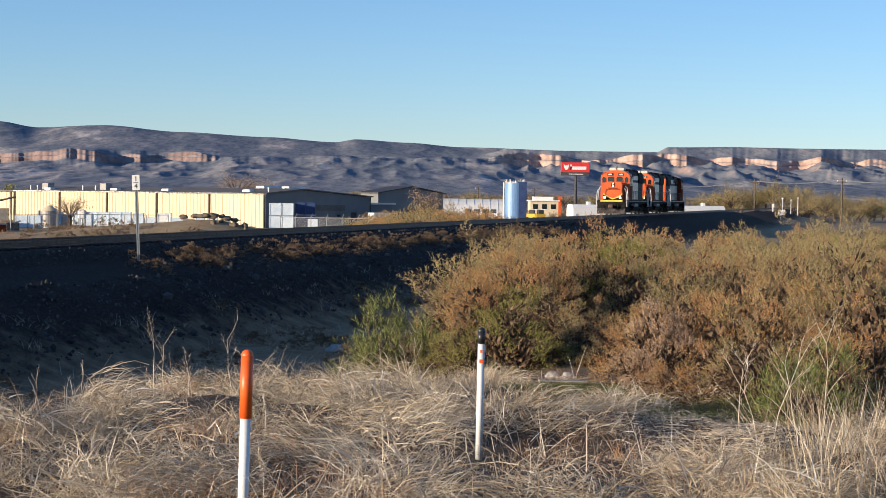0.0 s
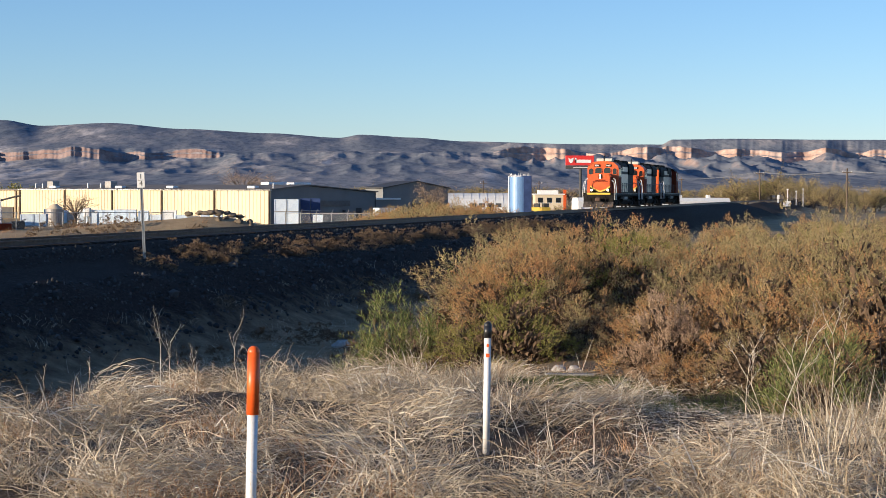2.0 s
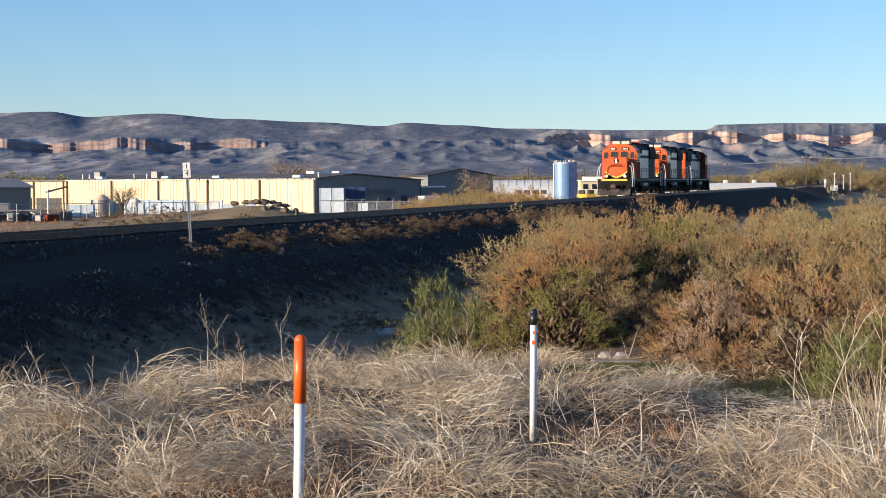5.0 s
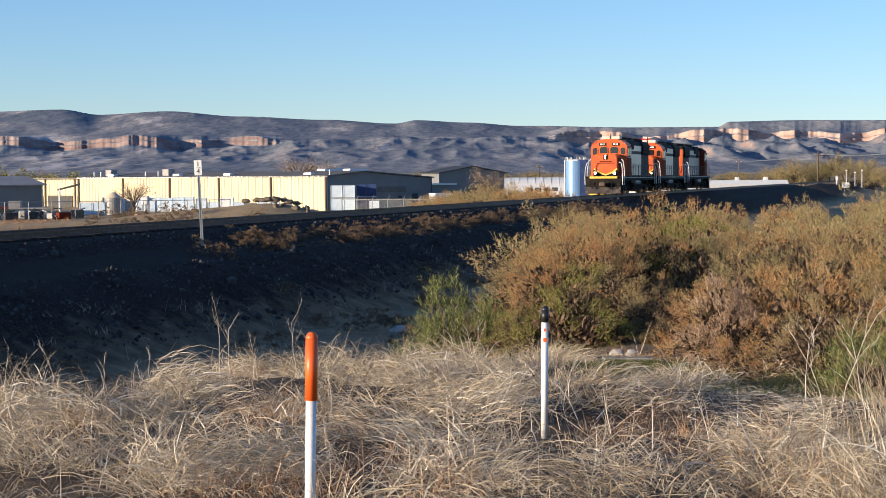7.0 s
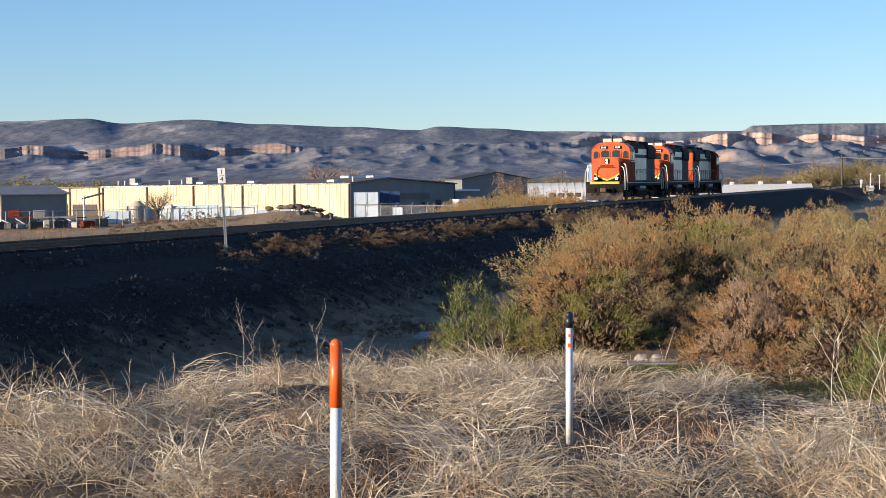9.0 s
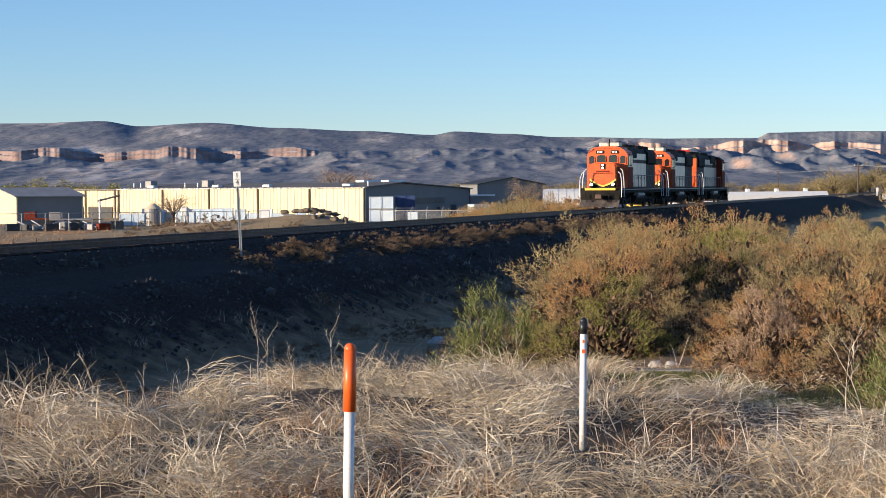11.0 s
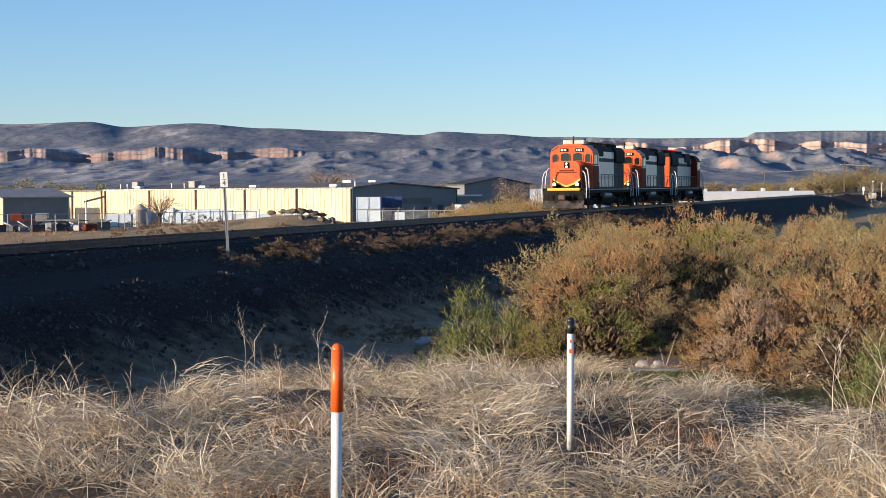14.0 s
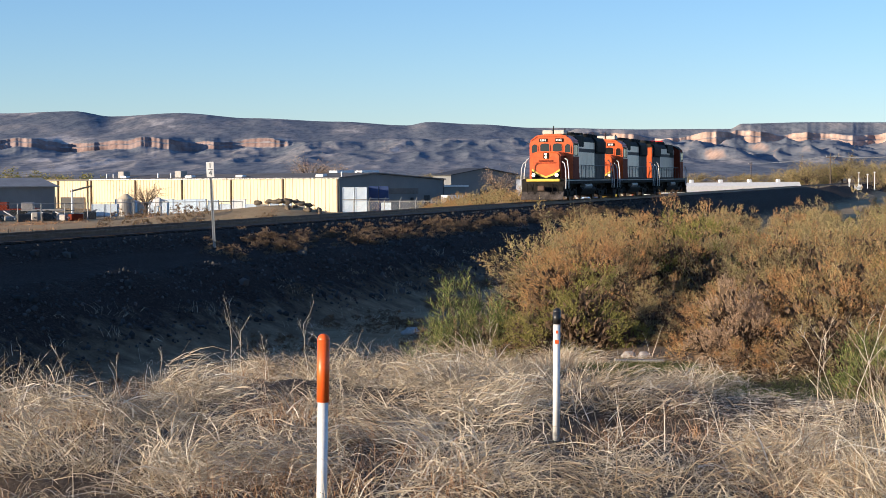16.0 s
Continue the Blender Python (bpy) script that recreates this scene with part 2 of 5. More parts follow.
def raw(name, verts, faces, mat, parent=None, mats=None, label=""):
    me = bpy.data.meshes.new(name)
    me.from_pydata(verts, [], faces)
    for mm in (mat if isinstance(mat, (list, tuple)) else [mat]):
        me.materials.append(mm)
    if mats is not None:
        me.polygons.foreach_set("material_index", mats)
    me.update()
    ob = new(name, me)
    if parent:
        ob.parent = parent
    if label:
        ob["label"] = label
    return ob


def box(bm, x0, x1, y0, y1, z0, z1, bev=0.0):
    r = bmesh.ops.create_cube(bm, size=1, matrix=Matrix.Translation(((x0 + x1) / 2, (y0 + y1) / 2, (z0 + z1) / 2)) @ Matrix.Diagonal((abs(x1 - x0), abs(y1 - y0), abs(z1 - z0), 1)))
    if bev:
        es = list({e for v in r["verts"] for e in v.link_edges})
        bmesh.ops.bevel(bm, geom=es, offset=bev, segments=2, affect="EDGES", profile=0.5)
    return bm


def boxes(*bs, bev=0.0):
    bm = bmesh.new()
    for b in bs:
        box(bm, *b, bev=bev)
    return bm


def rod(bm, a, b, r0, r1=None, seg=8, caps=True):
    a, b = Vector(a), Vector(b)
    d = b - a
    m = Matrix.Translation((a + b) / 2) @ d.to_track_quat("Z", "Y").to_matrix().to_4x4()
    bmesh.ops.create_cone(bm, cap_ends=caps, segments=seg, radius1=r0, radius2=r0 if r1 is None else r1, depth=d.length, matrix=m)
    return bm


def path_rod(bm, pts, r, seg=6):
    for a, b in zip(pts, pts[1:]):
        rod(bm, a, b, r, seg=seg)
    return bm


def prism(bm, outline, axis, a, b):
    """Extrude an outline of (p, q) along an axis ('x', 'y' or 'z') from a to b."""
    def at(p, q, s):
        return {"x": (s, p, q), "y": (p, s, q), "z": (p, q, s)}[axis]
    v0 = [bm.verts.new(at(p, q, a)) for p, q in outline]
    v1 = [bm.verts.new(at(p, q, b)) for p, q in outline]
    n = len(outline)
    for i in range(n):
        bm.faces.new((v0[i], v0[(i + 1) % n], v1[(i + 1) % n], v1[i]))
    bm.faces.new(v0), bm.faces.new(v1)
    bmesh.ops.recalc_face_normals(bm, faces=bm.faces)
    return bm


def thing(name, m, label, category, group="", kind=""):
    e = new(name)
    e.empty_display_size = 0.3
    e.matrix_world = m
    return tagged(e, label, category, group, kind)


def ground_at(a, y):
    return a * y, y, land(a * y, y)


# ---------------- ground and distance ----------------
def steps(*runs):
    out = []
    for a, b, d in runs:
        k = max(1, round((b - a) / d))
        out += [a + (b - a) * i / k for i in range(k)]
    return out + [runs[-1][1]]


def build_ground():
    xs = steps((-4800, -1000, 400), (-1000, -200, 80), (-200, -70, 8), (-70, -30, 2), (-30, 30, 0.5), (30, 70, 2), (70, 200, 8), (200, 1000, 80), (1000, 4800, 400))
    ys = steps((-300, -20, 40), (-20, 8, 4), (8, 75, 0.5), (75, 140, 1.3), (140, 300, 4), (300, 1000, 50), (1000, 4900, 300))
    verts = [(x, y, land(x, y)) for y in ys for x in xs]
    w = len(xs)
    faces = [(j * w + i, j * w + i + 1, (j + 1) * w + i + 1, (j + 1) * w + i) for j in range(len(ys) - 1) for i in range(w - 1)]
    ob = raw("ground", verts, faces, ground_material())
    for p in ob.data.polygons:
        p.use_smooth = True
    tagged(ob, "dry tan soil with a ballast railway bank painted dark for its shadow", "ground", kind="structure")


# skyline of the plateau as slopes above the eye, by the bearing's tangent
SKYLINE = [(-0.6, 0.036), (-0.30, 0.0385), (-0.25, 0.0384), (-0.21, 0.0394), (-0.188, 0.0363), (-0.15, 0.038), (-0.108, 0.0348), (-0.06, 0.0326), (-0.02, 0.0302), (-0.008, 0.032), (0.021, 0.0305), (0.052, 0.0284), (0.118, 0.0271), (0.164, 0.0271), (0.171, 0.030), (0.208, 0.0306), (0.253, 0.0303), (0.6, 0.031)]


def mesa_material():
    m, nt, b = shader("plateau_rock", 1.0)
    b.inputs["Specular IOR Level"].default_value = 0.0
    geo = nt.nodes.new("ShaderNodeNewGeometry")
    sep = nt.nodes.new("ShaderNodeSeparateXYZ")
    nt.links.new(geo.outputs["Normal"], sep.inputs[0])
    n1 = tex(nt, 0.008, 6, 0.65, (1, 0.16, 1.6))
    n2 = tex(nt, 0.075, 4, 0.75, (1, 0.16, 1.4))
    n3 = tex(nt, 0.022, 6, 0.7, (0.9, 0.6, 2.0))
    n4 = tex(nt, 0.06, 4, 0.7, (1, 0.6, 0.18))
    # distance haze is put into these blue-grey foothill colours
    hazy_scrub = ramp(nt, n1, [(0.32, (0.185, 0.21, 0.24)), (0.5, (0.25, 0.26, 0.28)), (0.58, (0.35, 0.33, 0.32)), (0.66, (0.62, 0.56, 0.51))])
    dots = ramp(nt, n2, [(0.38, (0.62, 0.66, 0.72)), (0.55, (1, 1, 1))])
    hazy_scrub = mix(nt, 1.0, hazy_scrub, dots, "MULTIPLY")
    rock = ramp(nt, n3, [(0.33, (0.30, 0.20, 0.16)), (0.5, (0.46, 0.325, 0.26)), (0.66, (0.60, 0.46, 0.38))])
    flute = ramp(nt, n4, [(0.36, (0.80, 0.79, 0.79)), (0.58, (1, 1, 1))])
    rock = mix(nt, 1.0, rock, flute, "MULTIPLY")
    # the western cliffs are multiplied darker and bluer
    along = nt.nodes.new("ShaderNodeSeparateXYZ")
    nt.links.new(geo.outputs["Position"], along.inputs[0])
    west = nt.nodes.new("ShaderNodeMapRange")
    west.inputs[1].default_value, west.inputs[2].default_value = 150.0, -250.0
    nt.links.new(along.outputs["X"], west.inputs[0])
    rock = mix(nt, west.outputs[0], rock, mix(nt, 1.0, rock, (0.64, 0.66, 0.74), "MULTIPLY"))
    steep = ramp(nt, sep.outputs["Z"], [(0.78, (1, 1, 1)), (0.95, (0, 0, 0))])
    nt.links.new(mix(nt, steep, hazy_scrub, rock), b.inputs["Base Color"])
    return m


def build_mesa():
    """Foothills, a fluted cliff band with side canyons, and the plateau's slope behind it."""
    na, nf, nc, np_ = 1400, 64, 10, 34
    r0, r1 = 1500.0, 4700.0

    def sky_at(a):
        for (p, e), (q, f) in zip(SKYLINE, SKYLINE[1:]):
            if a <= q:
                return e + (f - e) * smooth(p, q, a)
        return SKYLINE[-1][1]
    cols = []
    for i in range(na):
        a = -0.42 + 0.84 * i / (na - 1)
        x = a * 3500
        left, right = 1 - smooth(-0.105, -0.075, a), smooth(0.06, 0.085, a)
        # buttresses and side canyons push the cliff line back and forth
        bay = noise.fractal((x * 0.0042, 1.0, 7.0), 1.0, 2.0, 3)
        spur = 1 - 2 * abs(noise.noise((x * 0.011, 3.0, 7.0)))
        flutes = noise.fractal((x * 0.045, 5.0, 2.0), 1.0, 2.0, 3)
        rc = 3500 + 120 * bay - 46 * spur + 13 * flutes
        sky = sky_at(a)
        base0 = 0.0175 * left + 0.0175 * right + 0.0215 * (1 - left - right)
        base = base0 + 0.0034 * noise.fractal((x * 0.009, 9, 1), 1.0, 2.0, 3)
        tall = (0.0062 * left + 0.0085 * right) * (0.8 + 0.45 * noise.noise((x * 0.008, 2, 5))) + 0.0006
        tall = min(tall, max(0.0004, sky - base - 0.0012))
        cols.append((a, x, left, right, rc, base * 3500 + EYE[2], (base + tall) * 3500 + EYE[2], base0 * 3500 + EYE[2], (base0 + 0.0058 * left + 0.008 * right) * 3500 + EYE[2], sky * r1 + EYE[2] + 2.0))
    verts = []
    for j in range(nf + nc + np_):
        for a, x, left, right, rc, zb, zt, zb0, zt0, zs in cols:
            if j < nf:
                u = j / (nf - 1)
                y = r0 + (3500 - r0) * u + (rc - 3500) * smooth(0.7, 1.0, u)
                xx = a * y
                h = 0.30 * smooth(0.0, 0.75, u) + 0.70 * u ** 3.2
                rib = 1 - 2 * abs(noise.noise((xx * 0.0085 + 0.6 * noise.noise((xx * 0.003, y * 0.003, 3)), y * 0.0016, 2)))
                rib2 = 1 - 2 * abs(noise.noise((xx * 0.024, y * 0.005, 5)))
                knob = noise.fractal((xx * 0.012, y * 0.006, 4), 1.0, 2.0, 4)
                amp = smooth(0.15, 0.75, u) * (1 - smooth(0.93, 1.0, u)) * (1 + right * 2.4 * smooth(0.5, 0.8, u))
                z = -1.8 + h * (zb0 + 1.8) + (zb - zb0) * smooth(0.86, 1.0, u) + amp * (4.6 * rib + 2.2 * rib2 + 2.4 * knob)
            elif j < nf + nc:
                u = (j - nf + 1) / nc
                step = 0.55 * smooth(0.0, 0.42, u) + 0.45 * smooth(0.58, 1.0, u)
                y = rc + 34 * u + 10 * smooth(0.4, 0.6, u)
                z = zb + (zt - zb) * step + 1.2 * noise.noise((a * y * 0.05, u * 3, 8)) * (u < 1)
            else:
                u = (j - nf - nc + 1) / np_
                y = 3544 + (r1 - 3544) * u + (rc - 3500) * (1 - smooth(0.0, 0.3, u))
                xx = a * y
                rise = (0.55 * u + 0.45 * smooth(0.1, 0.9, u)) * (1 - right) + right * (0.45 * smooth(0.12, 0.2, u) + 0.2 * u + 0.35 * smooth(0.6, 0.68, u))
                knob = noise.fractal((xx * 0.010, y * 0.005, 6), 1.0, 2.0, 4)
                rib = 1 - 2 * abs(noise.noise((xx * 0.010, y * 0.002, 12)))
                z = zt0 + (zs - zt0) * rise + (zt - zt0) * (1 - smooth(0.0, 0.16, u)) + smooth(0.0, 0.15, u) * (1 - smooth(0.75, 0.98, u)) * (2.2 * knob + 1.6 * rib * (1 - right))
                z = min(z, (zs - EYE[2]) / r1 * y + EYE[2] - 1.0 * (1 - u))
            verts.append((a * y, y, z))
    faces = [(j * na + i, j * na + i + 1, (j + 1) * na + i + 1, (j + 1) * na + i) for j in range(nf + nc + np_ - 1) for i in range(na - 1)]
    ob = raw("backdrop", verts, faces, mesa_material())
    for p in ob.data.polygons:
        p.use_smooth = True
    tagged(ob, "long desert plateau with pink sandstone cliffs above grey foothills", "mountain", kind="structure")


build_ground()
build_mesa()


# ---------------- railway ----------------
def build_track():
    e = thing("railway_track", Matrix.LocRotScale(TRACK_P + Vector((0, 0, RAIL)), Euler((0, 0, radians(-HEAD))), None), "single railway track on ballast with rusty rails and dark wooden sleepers", "railway track", kind="structure")
    for sx in (-0.755, 0.755):
        bm = bmesh.new()
        prism(bm, [(sx - 0.075, -0.18), (sx + 0.075, -0.18), (sx + 0.06, -0.155), (sx + 0.012, -0.14), (sx + 0.012, -0.045), (sx + 0.036, -0.035), (sx + 0.036, -0.003), (sx + 0.03, 0), (sx - 0.03, 0), (sx - 0.036, -0.003), (sx - 0.036, -0.035), (sx - 0.012, -0.045), (sx - 0.012, -0.14), (sx - 0.06, -0.155)], "y", -140, 420)
        part("rail", bm, M_STEEL, e)
    bm = boxes((-1.3, 1.3, -0.115, 0.115, -0.36, -0.185), bev=0.012)
    tie = part("sleeper", bm, M_TIE, e)
    tie.location = (0, -90, 0)
    for i in range(1, 300):
        o = tie.copy()
        scene.collection.objects.link(o)
        o.location = (random.uniform(-0.04, 0.04), -90 + i * 0.56, random.uniform(-0.012, 0.006))
        o.rotation_euler = (0, 0, random.uniform(-0.02, 0.02))


build_track()


# ---------------- locomotives ----------------
LOCO_LEN = 18.03


def loco_cab(e, paint, side, hood):
    """Cab with windows, from y 3.3 to 5.55."""
    ol = [(-1.6, 1.5), (1.6, 1.5), (1.6, 3.98), (1.48, 4.2), (1.05, 4.5), (0.45, 4.6), (-0.45, 4.6), (-1.05, 4.5), (-1.48, 4.2), (-1.6, 3.98)]
    cab = part("cab", prism(bmesh.new(), ol, "y", 3.3, 5.55), paint, e)
    roof = part("cab_roof", prism(bmesh.new(), [(-1.54, 4.2), (-1.07, 4.545), (-0.45, 4.645), (0.45, 4.645), (1.07, 4.545), (1.54, 4.2), (1.48, 4.18), (1.0, 4.48), (-1.0, 4.48), (-1.48, 4.18)], "y", 3.22, 5.65), M_ORANGE if paint is M_ORANGE else M_DARKTOP, e)
    # front windows: two in the middle over the nose, one tall at each side
    for x0, x1, z0, z1 in ((-1.42, -1.02, 3.36, 3.94), (-0.80, -0.12, 3.46, 4.0), (0.12, 0.80, 3.46, 4.0), (1.02, 1.42, 3.36, 3.94)):
        w = part("window", prism(bmesh.new(), [(x0, z0), (x1, z0), (x1, z1 - 0.14), (x1 - 0.1, z1 - 0.03), ((x0 + x1) / 2, z1), (x0 + 0.1, z1 - 0.03), (x0, z1 - 0.14)], "y", 3.25, 3.32), M_GLASS, cab, "dark cab window")
        part("window_frame", boxes((x0 - 0.04, x0, 3.235, 3.33, z0 - 0.04, z1 - 0.1), (x1, x1 + 0.04, 3.235, 3.33, z0 - 0.04, z1 - 0.1), (x0, x1, 3.235, 3.33, z0 - 0.04, z0)), paint, w)
    for s in (-1, 1):
        for y0, y1 in ((3.65, 4.25), (4.32, 4.95)):
            w = part("side_window", boxes((s * 1.59, s * 1.625, y0, y1, 3.2, 3.9), bev=0.01), M_GLASS, cab, "dark cab side window")
            part("window_frame", boxes((s * 1.59, s * 1.64, y0 - 0.05, y0, 3.15, 3.95), (s * 1.59, s * 1.64, y1, y1 + 0.05, 3.15, 3.95), (s * 1.59, s * 1.64, y0, y1, 3.9, 3.95), (s * 1.59, s * 1.64, y0, y1, 3.15, 3.2)), M_DARKTOP, w)
        part("sun_visor", boxes((s * 1.60, s * 1.85, 3.6, 5.0, 3.99, 4.02)), M_DARKTOP, cab)
        # shaded orange of the lower cab side is put into a darker panel
        part("side_panel", boxes((s * 1.60, s * 1.615, 3.34, 5.5, 1.52, 3.08)), side, cab, "lower cab side darkened for shade")
        part("upper_side_panel", boxes((s * 1.60, s * 1.612, 3.5, 5.5, 3.09, 3.97)), hood, cab, "pale upper cab side")
        b = part("number_board", boxes((s * 0.58 - 0.29, s * 0.58 + 0.29, 3.2, 3.31, 4.10, 4.34), bev=0.02), M_BLACK, cab, "number board with white bars")
        part("digit_bar", boxes(*[(s * 0.58 - 0.2 + i * 0.11, s * 0.58 - 0.13 + i * 0.11, 3.19, 3.2, 4.15, 4.29) for i in range(4)]), M_WHITE, b)
    for o in (cab, roof, *cab.children_recursive):
        o.data.transform(Matrix.Translation((0, 3.0, 0)) @ Matrix.Diagonal((0.94, 0.84, 1, 1)) @ Matrix.Translation((0, -3.3, 0)))
    return cab


def loco_truck(e, yc):
    t = part("truck_frame", bmesh.new(), M_BLACK, e)
    bm = bmesh.new()
    for s in (-1, 1):
        prism(bm, [(yc - 1.95, 0.55), (yc - 1.75, 0.42), (yc - 1.0, 0.42), (yc - 0.8, 0.30), (yc + 0.8, 0.30), (yc + 1.0, 0.42), (yc + 1.75, 0.42), (yc + 1.95, 0.55), (yc + 1.9, 0.78), (yc + 0.9, 0.80), (yc + 0.6, 0.66), (yc - 0.6, 0.66), (yc - 0.9, 0.80), (yc - 1.9, 0.78)], "x", s * 1.02, s * 1.17)
        for k in (-1.37, 1.37):
            box(bm, s * 1.0, s * 1.26, yc + k - 0.2, yc + k + 0.2, 0.36, 0.70, bev=0.03)
            for q in (-0.42, 0.42):
                rod(bm, (s * 1.1, yc + k + q, 0.62), (s * 1.1, yc + k + q, 0.96), 0.10, seg=10)
        box(bm, s * 1.14, s * 1.24, yc - 0.45, yc + 0.45, 0.42, 0.62, bev=0.02)
        rod(bm, (s * 1.26, yc - 1.0, 0.9), (s * 1.26, yc - 0.5, 0.9), 0.11, seg=10)
    box(bm, -1.1, 1.1, yc - 0.35, yc + 0.35, 0.45, 1.05)
    bm.to_mesh(t.data)
    bm.free()
    sets = []
    for k in (-1.37, 1.37):
        bm = bmesh.new()
        rod(bm, (-1.0, 0, 0), (1.0, 0, 0), 0.085, seg=10)
        ax = part("wheelset", bm, M_BLACK, e)
        ax.location = (0, yc + k, 0.508)
        for s in (-1, 1):
            bm = bmesh.new()
            rod(bm, (s * 0.69, 0, 0), (s * 0.72, 0, 0), 0.535, seg=28)
            rod(bm, (s * 0.72, 0, 0), (s * 0.83, 0, 0), 0.508, seg=28)
            rod(bm, (s * 0.83, 0, 0), (s * 0.86, 0, 0), 0.16, seg=14)
            for a in range(6):
                c, q = math.cos(a * math.pi / 3) * 0.3, math.sin(a * math.pi / 3) * 0.3
                rod(bm, (s * 0.82, c, q), (s * 0.845, c, q), 0.05, seg=8)
            part("wheel", bm, M_STEEL, ax)
        sets.append(ax)
    return sets


M_CREAMUNIT = worn("cream_roof_unit_paint", (0.56, 0.52, 0.43), (0.68, 0.64, 0.55), 2, 0.6, 0, 12, 0.3)
M_HOODGAP = worn("shadowed_hood_grey", (0.09, 0.078, 0.068), (0.15, 0.13, 0.115), 1.5, 0.8)
M_PLOUGH = worn("scuffed_plough", (0.035, 0.03, 0.028), (0.13, 0.11, 0.10), 1.5, 0.8, 0, 12, 0.4)


def locomotive(label, hood, paint, side, end_paint, lit, roof_units):
    """A four-axle road switcher; y runs from its cab end coupler backwards, z from the rail."""
    e = thing("locomotive", Matrix(), label, "locomotive", "locomotives of the train")
    frm = part("underframe", boxes((-1.5, 1.5, 0.75, 17.28, 1.18, 1.48), (-0.9, 0.9, 1.2, 16.9, 0.9, 1.18), bev=0.02), M_BLACK, e)
    part("sill_stripe", boxes((-1.515, 1.515, 0.9, 17.1, 1.40, 1.465)), M_TANKGREY, frm, "pale stripe along the sill")
    for y0, y1, py in ((0.5, 0.85, 0.45), (17.18, 17.53, 17.52)):
        part("anticlimber", boxes((-1.12, 1.12, y0, y1, 1.36, 1.54), bev=0.03), M_YELLOW, e, "yellow anticlimber beam")
        part("pilot", boxes((-1.45, 1.45, y0 + 0.1, y1 - 0.1, 0.62, 1.36), bev=0.02), M_BLACK, e)
        s = -1 if py < 1 else 1
        bm = bmesh.new()
        prism(bm, [(py - s * 0.30, 0.70), (py - s * 0.0, 0.66), (py + s * 0.28, 0.14), (py + s * 0.20, 0.12), (py - s * 0.12, 0.55)], "x", -1.42, 1.42)
        part("snow_plough", bm, M_PLOUGH, e, "scuffed grey pilot plough")
        bm = bmesh.new()
        box(bm, -0.16, 0.16, min(py, py + s * 0.45), max(py, py + s * 0.45), 0.78, 1.02, bev=0.05)
        box(bm, -0.22, 0.24, py + s * 0.30, py + s * 0.56, 0.72, 1.08, bev=0.06)
        part("coupler", bm, M_STEEL, e)
        for sx in (-1.05, -0.62, 0.5, 0.66, 1.05):
            bm = bmesh.new()
            pts = [(sx, py, 1.2), (sx + 0.02, py + s * 0.14, 1.05), (sx + 0.04, py + s * 0.17, 0.72), (sx + 0.1, py + s * 0.12, 0.5)]
            path_rod(bm, pts, 0.028)
            part("air_hose", bm, M_BLACK, e)
    # nose with bevelled top, chevron and lamps
    nz = bmesh.new()
    prism(nz, [(-1.0, 1.5), (1.0, 1.5), (1.0, 3.12), (0.86, 3.33), (0.6, 3.42), (-0.6, 3.42), (-0.86, 3.33), (-1.0, 3.12)], "y", 1.45, 3.32)
    es = [ed for ed in nz.edges if all(v.co.y < 1.5 for v in ed.verts)]
    bmesh.ops.bevel(nz, geom=es, offset=0.09, segments=3, affect="EDGES")
    nose = part("nose", nz, paint, e)
    if lit or paint is M_ORANGE:
        bm = bmesh.new()
        for s in (-1, 1):
            prism(bm, [(0.0, 1.60), (s * 0.55, 1.80), (s * 0.96, 2.10), (s * 0.96, 2.24), (s * 0.5, 1.92), (0.0, 1.72)], "y", 1.428, 1.452)
        part("chevron", bm, M_YELLOW, nose, "yellow chevron stripe")
        bm = bmesh.new()
        for s in (-1, 1):
            prism(bm, [(0.0, 1.52), (s * 0.985, 1.52), (s * 0.985, 2.11), (s * 0.55, 1.80), (0.0, 1.60)], "y", 1.433, 1.452)
        part("lower_panel", bm, M_BLACK, nose, "black lower nose panel")
        part("emblem_bar", boxes((-0.72, 0.72, 1.43, 1.452, 2.60, 2.66), (-0.5, 0.5, 1.43, 1.452, 2.70, 2.82)), M_MAROON, nose, "dark emblem bars")
    for s in (-1, 1):
        # shade on the nose sides is put into a thin maroon sheet
        part("nose_side_panel", boxes((s * 1.0, s * 1.012, 1.62, 3.2, 1.55, 3.1), bev=0.004), M_MAROON, nose, "nose side painted dark maroon for its shade")
    hl = part("headlight", boxes((-0.17, 0.17, 1.37, 1.47, 2.92, 3.34), bev=0.04), M_BLACK, nose)
    for z in (3.02, 3.23):
        bm = bmesh.new()
        rod(bm, (0, 1.33, z), (0, 1.39, z), 0.075, seg=16)
        part("lens", bm, M_LAMP if lit else M_WHITE, hl, "lit headlight lens" if lit else "headlight lens")
    for s in (-1, 1):
        bm = bmesh.new()
        rod(bm, (s * 0.79, 1.15, 1.80), (s * 0.79, 1.44, 1.80), 0.15, seg=14)
        box(bm, s * 0.78 - 0.05, s * 0.78 + 0.05, 1.2, 1.3, 1.50, 1.68)
        d = part("ditch_light", bm, M_BLACK, e)
        bm = bmesh.new()
        rod(bm, (s * 0.79, 1.12, 1.80), (s * 0.79, 1.16, 1.80), 0.115, seg=16)
        part("lens", bm, M_LAMP if lit else M_WHITE, d, "lit ditch light" if lit else "ditch light lens")
    loco_cab(e, paint, side, hood)
